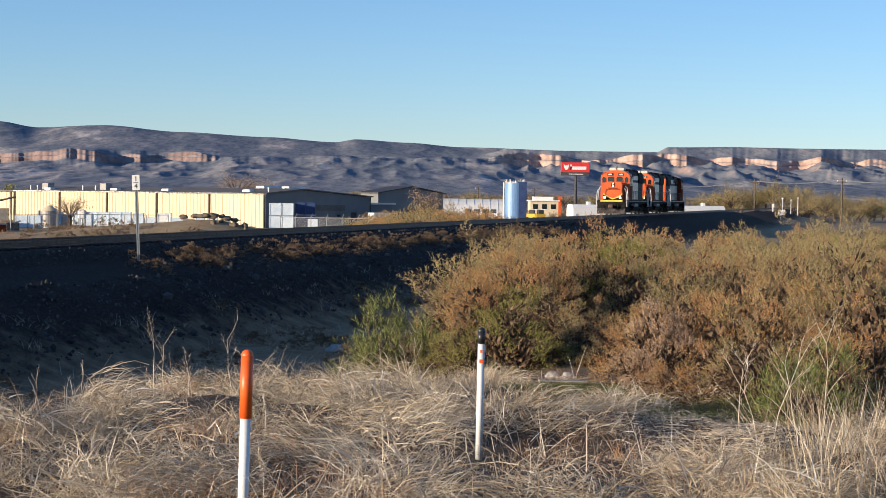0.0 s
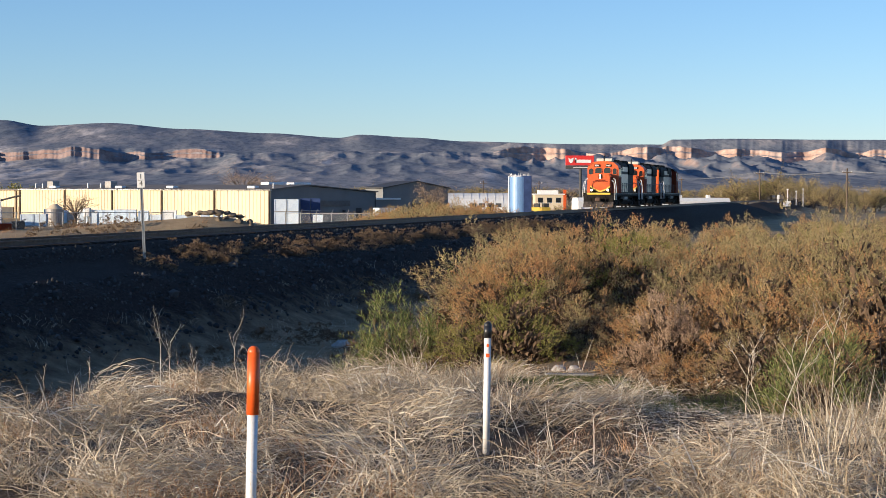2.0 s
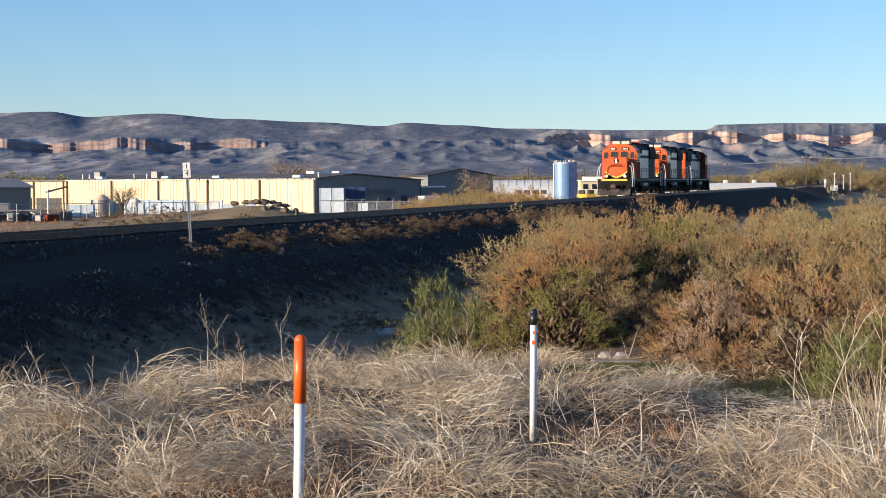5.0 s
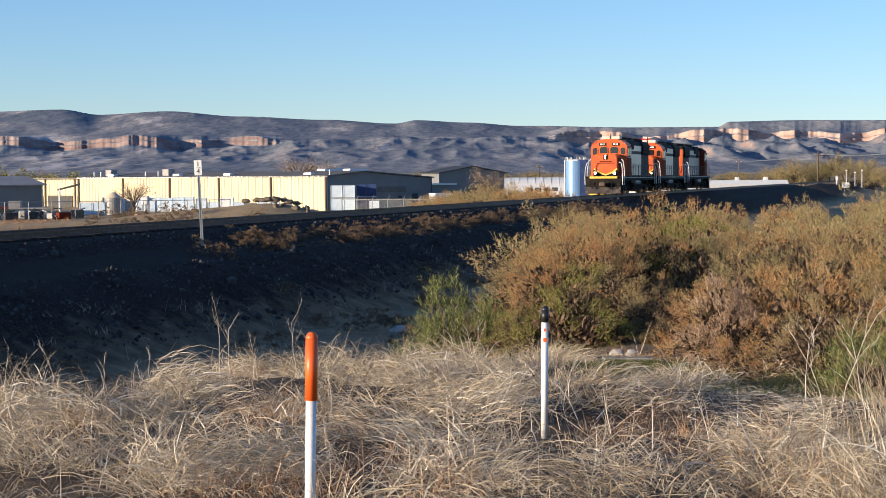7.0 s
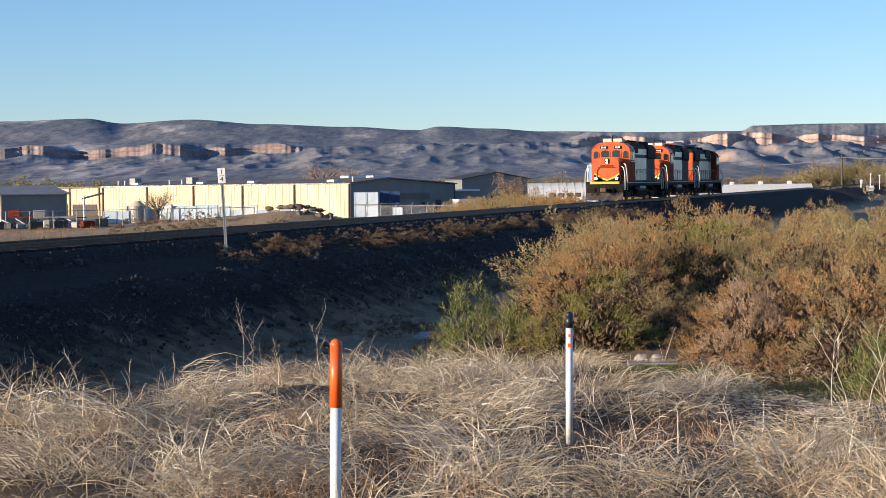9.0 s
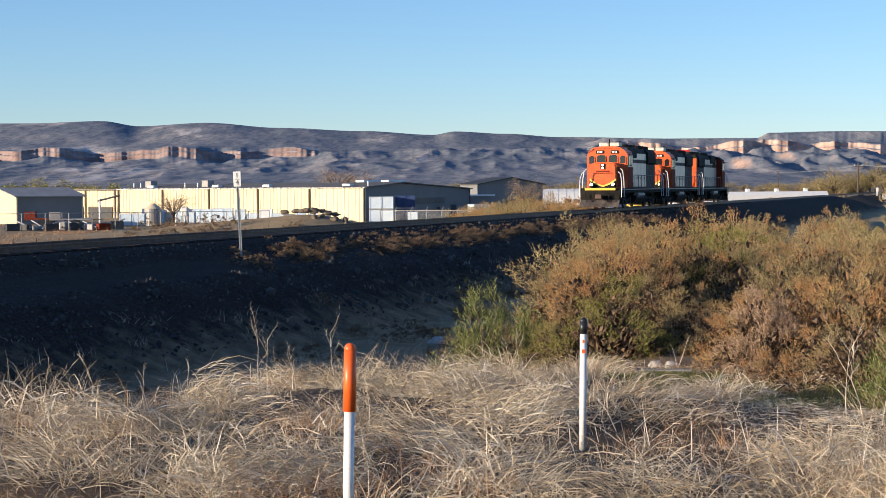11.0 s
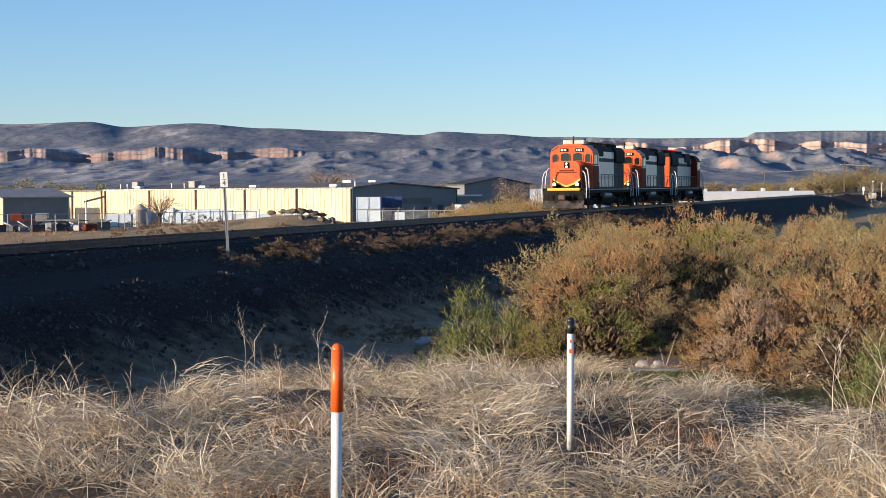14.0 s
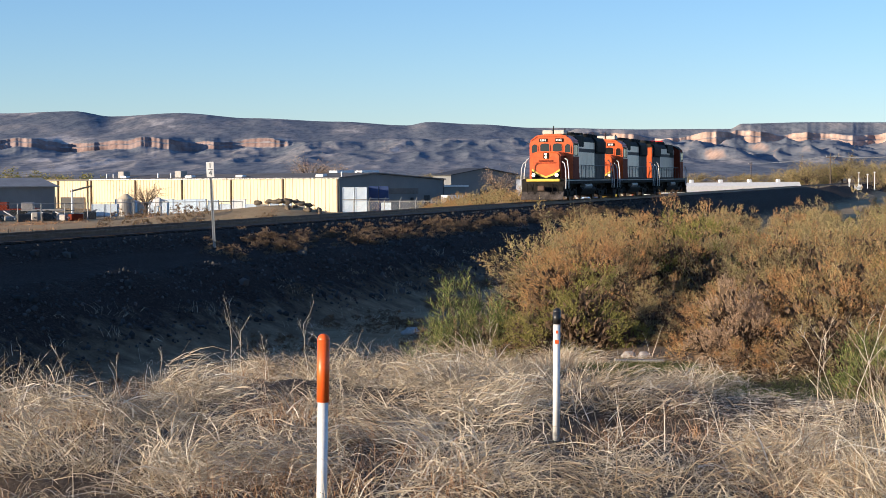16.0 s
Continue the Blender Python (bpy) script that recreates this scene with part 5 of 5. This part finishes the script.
def build_fences():
    """Chain-link fence with posts, rails and a sparse mesh of wires."""
    def run(p, q, h, posts, label, barbed):
        p, q = Vector(p), Vector(q)
        d = q - p
        e = thing("chain_link_fence", Matrix.LocRotScale((p.x, p.y, land(p.x, p.y)), Euler((0, 0, math.atan2(d.y, d.x))), None), label, "fence")
        L = d.length
        post = None
        for i in range(posts + 1):
            if post is None:
                bm = bmesh.new()
                rod(bm, (0, 0, -0.2), (0, 0, h), 0.05, seg=6)
                if barbed:
                    rod(bm, (0, 0, h), (0.35, -0.25, h + 0.38), 0.035, seg=5)
                post = part("post", bm, M_GALV, e)
            else:
                o = post.copy()
                scene.collection.objects.link(o)
                o.location = (L * i / posts, 0, 0)
        bm = bmesh.new()
        rod(bm, (0, 0, h - 0.04), (L, 0, h - 0.04), 0.035, seg=5)
        part("top_rail", bm, M_GALV, e)
        v = []
        k = int(L / 0.32)
        for i in range(k):
            for s in (-1, 1):
                x = i * 0.32
                x1 = x + s * h * 0.8
                v.append([(x, 0, 0.05), (x + 0.012, 0, 0.05), (min(max(x1, 0), L) + 0.012, 0.01, h), (min(max(x1, 0), L), 0.01, h)])
        quads("wire_mesh", np.array(v), M_GALV, e)
    run((-46.5, 172), (-21, 184), 1.75, 12, "galvanised chain-link fence round the yard", False)
    run((-9.8, 193), (2.2, 187), 1.55, 7, "chain-link fence with slanted barbed-wire arms", True)
    # low field fence posts near the track
    for i in range(7):
        y = 112.0
        x = (-0.262 + i * 0.0135) * y
        e = thing("fence_post", Matrix.Translation((x, y, land(x, y) - 0.1)), "thin weathered field fence post", "fence post", "field fence posts")
        bm = bmesh.new()
        rod(bm, (0, 0, 0), (0.03, 0, 0.95), 0.05, 0.04, seg=6)
        part("post", bm, M_POLE, e)


build_fences()


def build_far():
    # tall tank
    x, y = 0.0828 * 300, 300
    e = thing("silo", Matrix.Translation((x, y, -1.2)), "tall blue steel silo with a railed top", "silo")
    bm = bmesh.new()
    rod(bm, (0, 0, 0.5), (0, 0, 6.7), 1.72, seg=36)
    part("shell", bm, M_BLUE, e, smooth_faces=False)
    bm = bmesh.new()
    rod(bm, (0, 0, 6.7), (0, 0, 6.95), 1.72, 1.2, seg=36)
    part("top", bm, M_WHITE, e)
    for a in range(12):
        c, s = math.cos(a * 0.5236) * 1.65, math.sin(a * 0.5236) * 1.65
        bm = bmesh.new()
        rod(bm, (c, s, 6.7), (c, s, 7.3), 0.04, seg=5)
        part("rail_post", bm, M_GALV, e)
    bm = bmesh.new()
    rod(bm, (-1.85, -0.3, 0), (-1.85, -0.3, 6.8), 0.09, seg=6), rod(bm, (-1.85, 0.3, 0), (-1.85, 0.3, 6.8), 0.09, seg=6)
    part("ladder", bm, M_GALV, e)
    # added navy box stands for the silo's side away from the sun
    part("navy_panel", boxes((0.25, 1.95, -1.62, 0.0, 0.4, 6.9), bev=0.05), M_NAVY, e, "navy panel for the silo's shaded side")
    for k in range(4):
        c, s = math.cos(k * 1.57 + 0.78) * 1.5, math.sin(k * 1.57 + 0.78) * 1.5
        part("leg", boxes((c - 0.12, c + 0.12, s - 0.12, s + 0.12, 0, 0.6)), M_NAVY, e)
    # roadside sign
    x, y = 0.1174 * 335, 335
    e = thing("roadside_sign", Matrix.Translation((x, y, -1.2)), "red roadside billboard on a single dark pole", "sign")
    bm = bmesh.new()
    rod(bm, (0.15, 0, 0), (0.15, 0, 8.7), 0.28, 0.24, seg=14)
    part("pole", bm, M_TRIM, e)
    b = part("board", boxes((-2.75, 2.75, -0.3, 0.3, 9.25, 11.15), bev=0.08), M_RED, e)
    part("lower_board", boxes((-2.75, 2.75, -0.25, 0.25, 8.62, 9.22), bev=0.04), M_TRIM, e, "dark strip below the board")
    part("logo_bar", boxes((-1.0, 2.1, -0.34, -0.3, 9.75, 10.35)), M_WHITE, b, "white lettering bar")
    part("logo_bar", boxes((-1.0, -0.7, -0.34, -0.3, 9.75, 10.7)), M_WHITE, b)
    bm = bmesh.new()
    prism(bm, [(-2.25, 10.75), (-1.95, 10.5), (-1.55, 10.55), (-1.25, 10.75), (-1.3, 10.2), (-1.55, 9.7), (-1.9, 9.65), (-2.15, 10.1)], "y", -0.34, -0.3)
    part("logo_shape", bm, M_WHITE, b, "white emblem shape")
    part("text_bar", boxes((-1.3, 1.5, -0.29, -0.25, 8.82, 8.95)), M_WHITE, e)
    # film-covered hoop house
    x, y = 0.0405 * 330, 330
    e = thing("hoop_house", Matrix.LocRotScale((x, y, -1.2), Euler((0, 0, radians(4))), None), "long white film-covered hoop house", "greenhouse")
    bm = bmesh.new()
    ol = [(math.cos(k * math.pi / 12) * 3.2, max(0, math.sin(k * math.pi / 12)) * 3.9) for k in range(13)]
    prism(bm, ol, "x", 0, 12.2)
    part("cover", bm, M_VINYL, e)
    for k in range(9):
        bm = bmesh.new()
        path_rod(bm, [(0.1 + k * 1.5, p * 1.01, q * 1.01 + 0.02) for p, q in ol], 0.025, 5)
        part("hoop", bm, M_VINYL, e)
    # a pale low office with a flat roof
    x, y = 0.092 * 350, 350
    e = thing("office_building", Matrix.Translation((x, y, -1.2)), "small beige office with flat roof and dark windows", "building")
    part("wall", boxes((0, 5.6, 0, 6, 0, 3.6)), M_WARMPAINT, e)
    part("upper_wall", boxes((0.8, 4.6, 0.2, 5, 3.62, 4.5)), M_WHITE, e)
    part("roof", boxes((-0.3, 5.9, -0.3, 6.3, 3.6, 3.8)), M_WHITE, e)
    for k in range(3):
        w = part("window", boxes((0.5 + k * 1.8, 1.5 + k * 1.8, -0.05, 0.02, 2.0, 3.0)), M_GLASS, e)
        part("sill", boxes((0.4 + k * 1.8, 1.6 + k * 1.8, -0.12, 0.0, 1.9, 2.0)), M_WHITE, w)
    part("side_wall", boxes((5.6, 6.2, -0.1, 0.4, 0, 4.6)), M_ORANGE, e, "orange corner pillar")
    # parked machines before the hoop house
    rng = random.Random(77)
    for ax in (0.056, 0.061, 0.066, 0.0705, 0.0925, 0.0975, 0.126, 0.131):
        y = 312
        e = thing("parked_machine", Matrix.LocRotScale((ax * y, y, -1.2), Euler((0, 0, rng.uniform(-0.4, 0.4))), None), "yellowish parked loader machine among brush", "vehicle")
        col = rng.choice([M_YELLOW, M_WHITE, M_TANKGREY, M_WHITE])
        part("body", boxes((-0.9, 0.9, -0.5, 0.5, 0.5, 1.4), bev=0.08), col, e)
        part("cab", boxes((-0.4, 0.6, -0.45, 0.45, 1.4, 2.1), bev=0.08), M_TRIM, e)
        for wx in (-0.6, 0.6):
            for sy in (-0.5, 0.5):
                bm = bmesh.new()
                rod(bm, (wx, sy - 0.12, 0.4), (wx, sy + 0.12, 0.4), 0.4, seg=14)
                part("wheel", bm, M_BLACKPOST, e)
    # long low white hoop building behind the train
    x, y = 0.134 * 300, 300
    e = thing("hoop_house", Matrix.LocRotScale((x, y, -1.2), Euler((0, 0, radians(10))), None), "very long low white covered shelter", "greenhouse")
    bm = bmesh.new()
    prism(bm, [(-2, 0), (2, 0), (2, 2.6), (1.3, 3.2), (-1.3, 3.2), (-2, 2.6)], "x", -6, 21.5)
    part("cover", bm, M_WHITE, e)
    for k in range(5):
        part("roof_vent", boxes((-3 + k * 5.2, -2.4 + k * 5.2, -0.4, 0.4, 3.15, 3.7), bev=0.08), M_WHITE, e)
    for k in range(7):
        part("end_post", boxes((-5.5 + k * 4.2, -5.3 + k * 4.2, -2.12, -2.0, 0, 1.6)), M_GALV, e)
    # power poles and their lines
    poles = []
    for ax, y, h in ((0.2213, 400, 9.3), (0.272, 330, 8.8), (0.330, 280, 8.6), (0.176, 620, 9.5), (0.062, 520, 7.5), (0.094, 540, 7.5)):
        x = ax * y
        e = thing("power_pole", Matrix.Translation((x, y, -1.2)), "weathered wooden power pole with crossarm", "utility pole", "power poles")
        bm = bmesh.new()
        rod(bm, (0, 0, 0), (0, 0, h), 0.19, 0.13, seg=10)
        part("pole", bm, M_POLE, e)
        part("crossarm", boxes((-1.0, 1.0, -0.09, 0.09, h - 0.9, h - 0.72)), M_POLE, e)
        for k in (-0.85, 0.0, 0.85):
            bm = bmesh.new()
            rod(bm, (k, 0, h - 0.72), (k, 0, h - 0.45), 0.06, seg=6)
            part("insulator", bm, M_WHITE, e)
        poles.append((x, y, h - 1.2 - 0.45))
    for (x0, y0, z0), (x1, y1, z1) in ((poles[3], poles[0]), (poles[0], poles[1]), (poles[1], poles[2])):
        for k in (-0.85, 0.85):
            bm = bmesh.new()
            pts = []
            for i in range(13):
                t = i / 12
                pts.append((x0 + (x1 - x0) * t + k, y0 + (y1 - y0) * t, z0 + (z1 - z0) * t - 4 * 0.6 * t * (1 - t)))
            path_rod(bm, pts, 0.035, 4)
            w = link("power_line", bm, M_GALV)
            tagged(w, "thin sagging wire between power poles", "power line", "overhead wires")
    for ax, y, h in ((0.2375, 390, 4.8), (0.2425, 392, 4.4), (0.2465, 395, 4.9)):
        e = thing("lamp_mast", Matrix.Translation((ax * y, y, -1.2)), "slim white mast far beyond the track", "pole")
        bm = bmesh.new()
        rod(bm, (0, 0, 0), (0, 0, h), 0.09, 0.07, seg=8)
        part("mast", bm, M_WHITE, e)
        part("lamp_head", boxes((-0.22, 0.22, -0.15, 0.15, h, h + 0.2), bev=0.04), M_WHITE, e)
    e = thing("utility_box", Matrix.Translation((0.2355 * 385, 385, -1.2)), "white utility cabinet far beyond the track", "cabinet")
    part("body", boxes((0, 1.5, 0, 1, 1.1, 2.3), bev=0.05), M_WHITE, e)
    part("stand", boxes((0.2, 1.3, 0.2, 0.8, 0, 1.1)), M_GALV, e)


build_far()


# ---------------- trees beyond the track ----------------
def tree(seed, h, spread, mat, label, leaves=3200, leaf=0.2):
    rng = np.random.default_rng(seed)
    e = thing("tree", Matrix(), label, "tree", "bare and dry trees")
    bm = bmesh.new()
    rod(bm, (0, 0, 0), (0.05 * h, 0, h * 0.45), 0.035 * h, 0.02 * h, seg=8)
    part("trunk", bm, M_POLE, e)
    limbs, tips = bmesh.new(), []
    for k in range(26):
        th, el = rng.uniform(0, 6.28), rng.uniform(0.35, 1.35)
        b = Vector((0.03 * h, 0, h * rng.uniform(0.12, 0.45)))
        d = Vector((math.cos(th) * math.cos(el) * spread, math.sin(th) * math.cos(el) * spread, math.sin(el) * h * 0.55))
        rod(limbs, b, b + d, 0.012 * h, 0.004 * h, seg=5, caps=False)
        for q in range(3):
            d2 = d * rng.uniform(0.3, 0.5) + Vector(rng.normal(0, 0.12 * h, 3))
            s = b + d * rng.uniform(0.5, 1.0)
            rod(limbs, s, s + d2, 0.004 * h, 0.0015 * h, seg=4, caps=False)
            tips.append((s, d2))
    part("limb", limbs, M_POLE, e)
    idx = rng.integers(0, len(tips), leaves)
    p = np.array([tips[i][0][:] for i in idx]) + np.array([tips[i][1][:] for i in idx]) * rng.uniform(0.1, 1.15, (leaves, 1)) + rng.normal(0, 0.045 * h, (leaves, 3))
    p[:, 2] = np.maximum(p[:, 2], 0.1)
    ax = unit(rng.normal(size=(leaves, 3)) + np.array([0, 0, 0.5]))
    wd = unit(np.cross(ax, rng.normal(size=(leaves, 3))))
    ln = leaf * rng.uniform(0.5, 1.4, (leaves, 1))
    quads("crown", np.stack([p, p + ax * ln * 0.5 + wd * ln * 0.22, p + ax * ln, p + ax * ln * 0.5 - wd * ln * 0.22], 1), mat, e)
    return e


def build_trees():
    rng = random.Random(5)
    dry = [tree(s, 5.0, 2.4, M_TAN, "dry tan cottonwood beyond the yard") for s in (1, 2)]
    gold = tree(3, 5.0, 3.0, M_OLIVE, "yellowing broad tree beyond the roofs", 5000, 0.32)
    bare = tree(4, 5.0, 2.2, M_GREYBUSH, "nearly bare brown tree", 1800, 0.13)

    def put(src, a, y, h, wide=1.0):
        o = copy_thing(src, Matrix.LocRotScale((a * y, y, land(a * y, y) - 0.05), Euler((0, 0, rng.uniform(0, 6.28))), None))
        o.scale = (h / 5 * wide, h / 5 * wide, h / 5)
    put(bare, 0.0325, 214, 5.0, 0.9), put(dry[0], 0.030, 216, 3.4), put(dry[1], 0.036, 216, 2.9)
    put(bare, -0.170, 190, 3.6, 1.3)                                  # bare shrub tree before the cream wall
    put(bare, -0.075, 420, 9.0, 1.4), put(bare, -0.063, 440, 7.5, 1.2)
    for a in (-0.252, -0.246, -0.236, -0.226, -0.222, -0.198, -0.186, -0.204):
        put(gold if rng.random() < 0.6 else dry[0], a, 320 + rng.uniform(-15, 25), rng.uniform(4.2, 5.2), 1.6)
    for i in range(26):
        a = 0.195 + i * 0.0042 + rng.uniform(-0.002, 0.002)
        put(rng.choice(dry + dry + [gold]), a, 430 + rng.uniform(-40, 60), rng.uniform(4.0, 7.2), rng.uniform(1.0, 1.5))
    for i in range(30):
        a = -0.06 + i * 0.009 + rng.uniform(-0.004, 0.004)
        put(rng.choice(dry + [bare]), a, 560 + rng.uniform(-80, 160), rng.uniform(3.0, 5.5), 1.6)
    for i in range(24):
        a = -0.03 + i * 0.011 + rng.uniform(-0.004, 0.004)
        put(rng.choice(dry), a, 900 + rng.uniform(-120, 300), rng.uniform(4.0, 7), 2.6)
    for t in (*dry, gold, bare):
        stash(t)


build_trees()


# ---------------- small things near the camera ----------------
def stone(name, x, y, sx, sy, sz, seed, mat, label):
    bm = bmesh.new()
    bmesh.ops.create_icosphere(bm, subdivisions=3, radius=1)
    for v in bm.verts:
        k = 1 + 0.28 * noise.noise(v.co * 1.4 + Vector((seed, 0, 0))) + 0.08 * noise.noise(v.co * 4 + Vector((0, seed, 0)))
        v.co = Vector((v.co.x * sx, v.co.y * sy, v.co.z * sz)) * k
    ob = link(name, bm, mat, smooth_faces=True)
    ob.location = (x, y, land(x, y) + sz * 0.35)
    return tagged(ob, label, "stone")


def dead_weed(x, y, h, seed, label, lean=0.0):
    """A dry branching weed stalk."""
    rng = random.Random(seed)
    e = thing("dead_weed", Matrix.Translation((x, y, land(x, y) - 0.02)), label, "weed", "dead weed stalks")
    bm = bmesh.new()

    def grow(p, d, ln, r, depth):
        q = p
        for i in range(4):
            d = (d + Vector((rng.uniform(-0.22, 0.22), rng.uniform(-0.22, 0.22), rng.uniform(-0.05, 0.1)))).normalized()
            n = q + d * ln / 4
            rod(bm, q, n, r * (1 - i * 0.15), r * (0.85 - i * 0.15), seg=5, caps=False)
            q = n
            if depth and i > 0:
                for s in (1, 2):
                    if rng.random() < 0.75:
                        grow(q, (d + Vector((rng.uniform(-0.9, 0.9), rng.uniform(-0.6, 0.6), 0.25))).normalized(), ln * rng.uniform(0.25, 0.45), r * 0.55, depth - 1)
    grow(Vector(), Vector((lean, 0, 1)).normalized(), h, 0.0055, 2)
    part("stalk", bm, M_STALK, e)
    return e


def build_small():
    stone("boulder", -0.0168 * 49.3, 49.3, 0.34, 0.25, 0.16, 2.0, M_ROCK, "pale flat boulder on the gully floor")
    stone("boulder", 0.106 * 32.0, 32.0, 0.13, 0.11, 0.08, 5.0, M_ROCK, "pale stone beneath the shrubs")
    stone("boulder", 0.095 * 31.0, 31.0, 0.24, 0.12, 0.05, 6.0, M_ROCK, "flat pale slab at the path's edge")
    stone("boulder", 0.115 * 31.5, 31.6, 0.13, 0.1, 0.10, 8.0, M_ROCK, "small pale stone beneath the shrubs")
    rr = random.Random(6)
    for i in range(16):
        y = 148.0 + rr.uniform(-1.5, 2.5)
        stone("boulder", rr.uniform(-0.106, -0.070) * y, y, rr.uniform(0.2, 0.45), rr.uniform(0.2, 0.4), rr.uniform(0.15, 0.30), 20 + i, M_BROWNROCK, "dark rubble heap stone in the yard")
    # plank lying by the path
    e = thing("weathered_plank", Matrix.LocRotScale((0.112 * 29.5, 29.5, land(0.112 * 29.5, 29.5) + 0.03), Euler((0.05, 0.03, 0.15)), None), "bleached plank lying beside the path", "plank")
    part("board", boxes((-0.42, 0.42, -0.05, 0.05, 0, 0.03), bev=0.006), M_ROCK, e)
    # tall dead weeds that stand out against the shade
    for a, y, h, s, ln in ((-0.121, 24.0, 1.0, 3, 0.05), (-0.117, 24.2, 0.9, 4, 0.25), (-0.262, 22.5, 1.3, 7, 0.9), (-0.25, 22.0, 0.6, 9, 0.3), (-0.078, 24.5, 0.8, 12, 0.0), (-0.19, 23.5, 0.55, 13, 0.2), (-0.165, 23.8, 0.5, 15, 0.15), (-0.10, 25.0, 0.5, 17, -0.1), (0.012, 24.5, 0.75, 19, 0.5), (-0.21, 21.5, 0.7, 21, -0.3),
                           (0.225, 18.5, 1.0, 23, -0.15), (0.235, 19.5, 1.2, 24, 0.1), (0.25, 18.0, 1.0, 25, 0.0), (0.215, 20.5, 0.9, 26, -0.2), (0.262, 19.0, 1.2, 27, 0.1), (0.16, 16.6, 0.8, 28, 0.0)):
        dead_weed(a * y, y, h, s, "bleached dead weed with branching stalks", ln)
    # ballast stones and rubble scattered on the dark bank
    rng = np.random.default_rng(8)
    bm = bmesh.new()
    bmesh.ops.create_icosphere(bm, subdivisions=1, radius=1)
    sv = np.array([v.co[:] for v in bm.verts])
    sf = np.array([[v.index for v in f.verts] for f in bm.faces])
    bm.free()
    verts, faces = [], []
    k = 0
    while k < 6500:
        s, n = rng.uniform(-95, 30), rng.uniform(1.9, 8.2)
        if 2.8 < n < 5.0:
            continue
        p = TRACK_P + U * s + N * n
        z = land(p.x, p.y)
        r = rng.uniform(0.025, 0.06) * (1 + 1.6 * (rng.random() > 0.94))
        verts.append(sv * r * rng.uniform(0.6, 1.3, 3) * rng.uniform(0.75, 1.2, (len(sv), 1)) + np.array([p.x, p.y, z + r * 0.3]))
        faces.append(sf + k * len(sv))
        k += 1
    ob = raw("ballast_stones", np.concatenate(verts).tolist(), np.concatenate(faces).tolist(), M_BANKSTONE)
    tagged(ob, "loose dark grey ballast stones on the bank", "stones", kind="stuff")


M_BROWNROCK = worn("brown_rubble", (0.10, 0.08, 0.06), (0.22, 0.18, 0.13), 1.5, 0.95)
M_BANKSTONE = strand("bank_stone", [(0.0, (0.03, 0.03, 0.03)), (0.85, (0.08, 0.078, 0.075)), (1.0, (0.13, 0.115, 0.105))], 0.9, 0.0)
build_small()

motions()
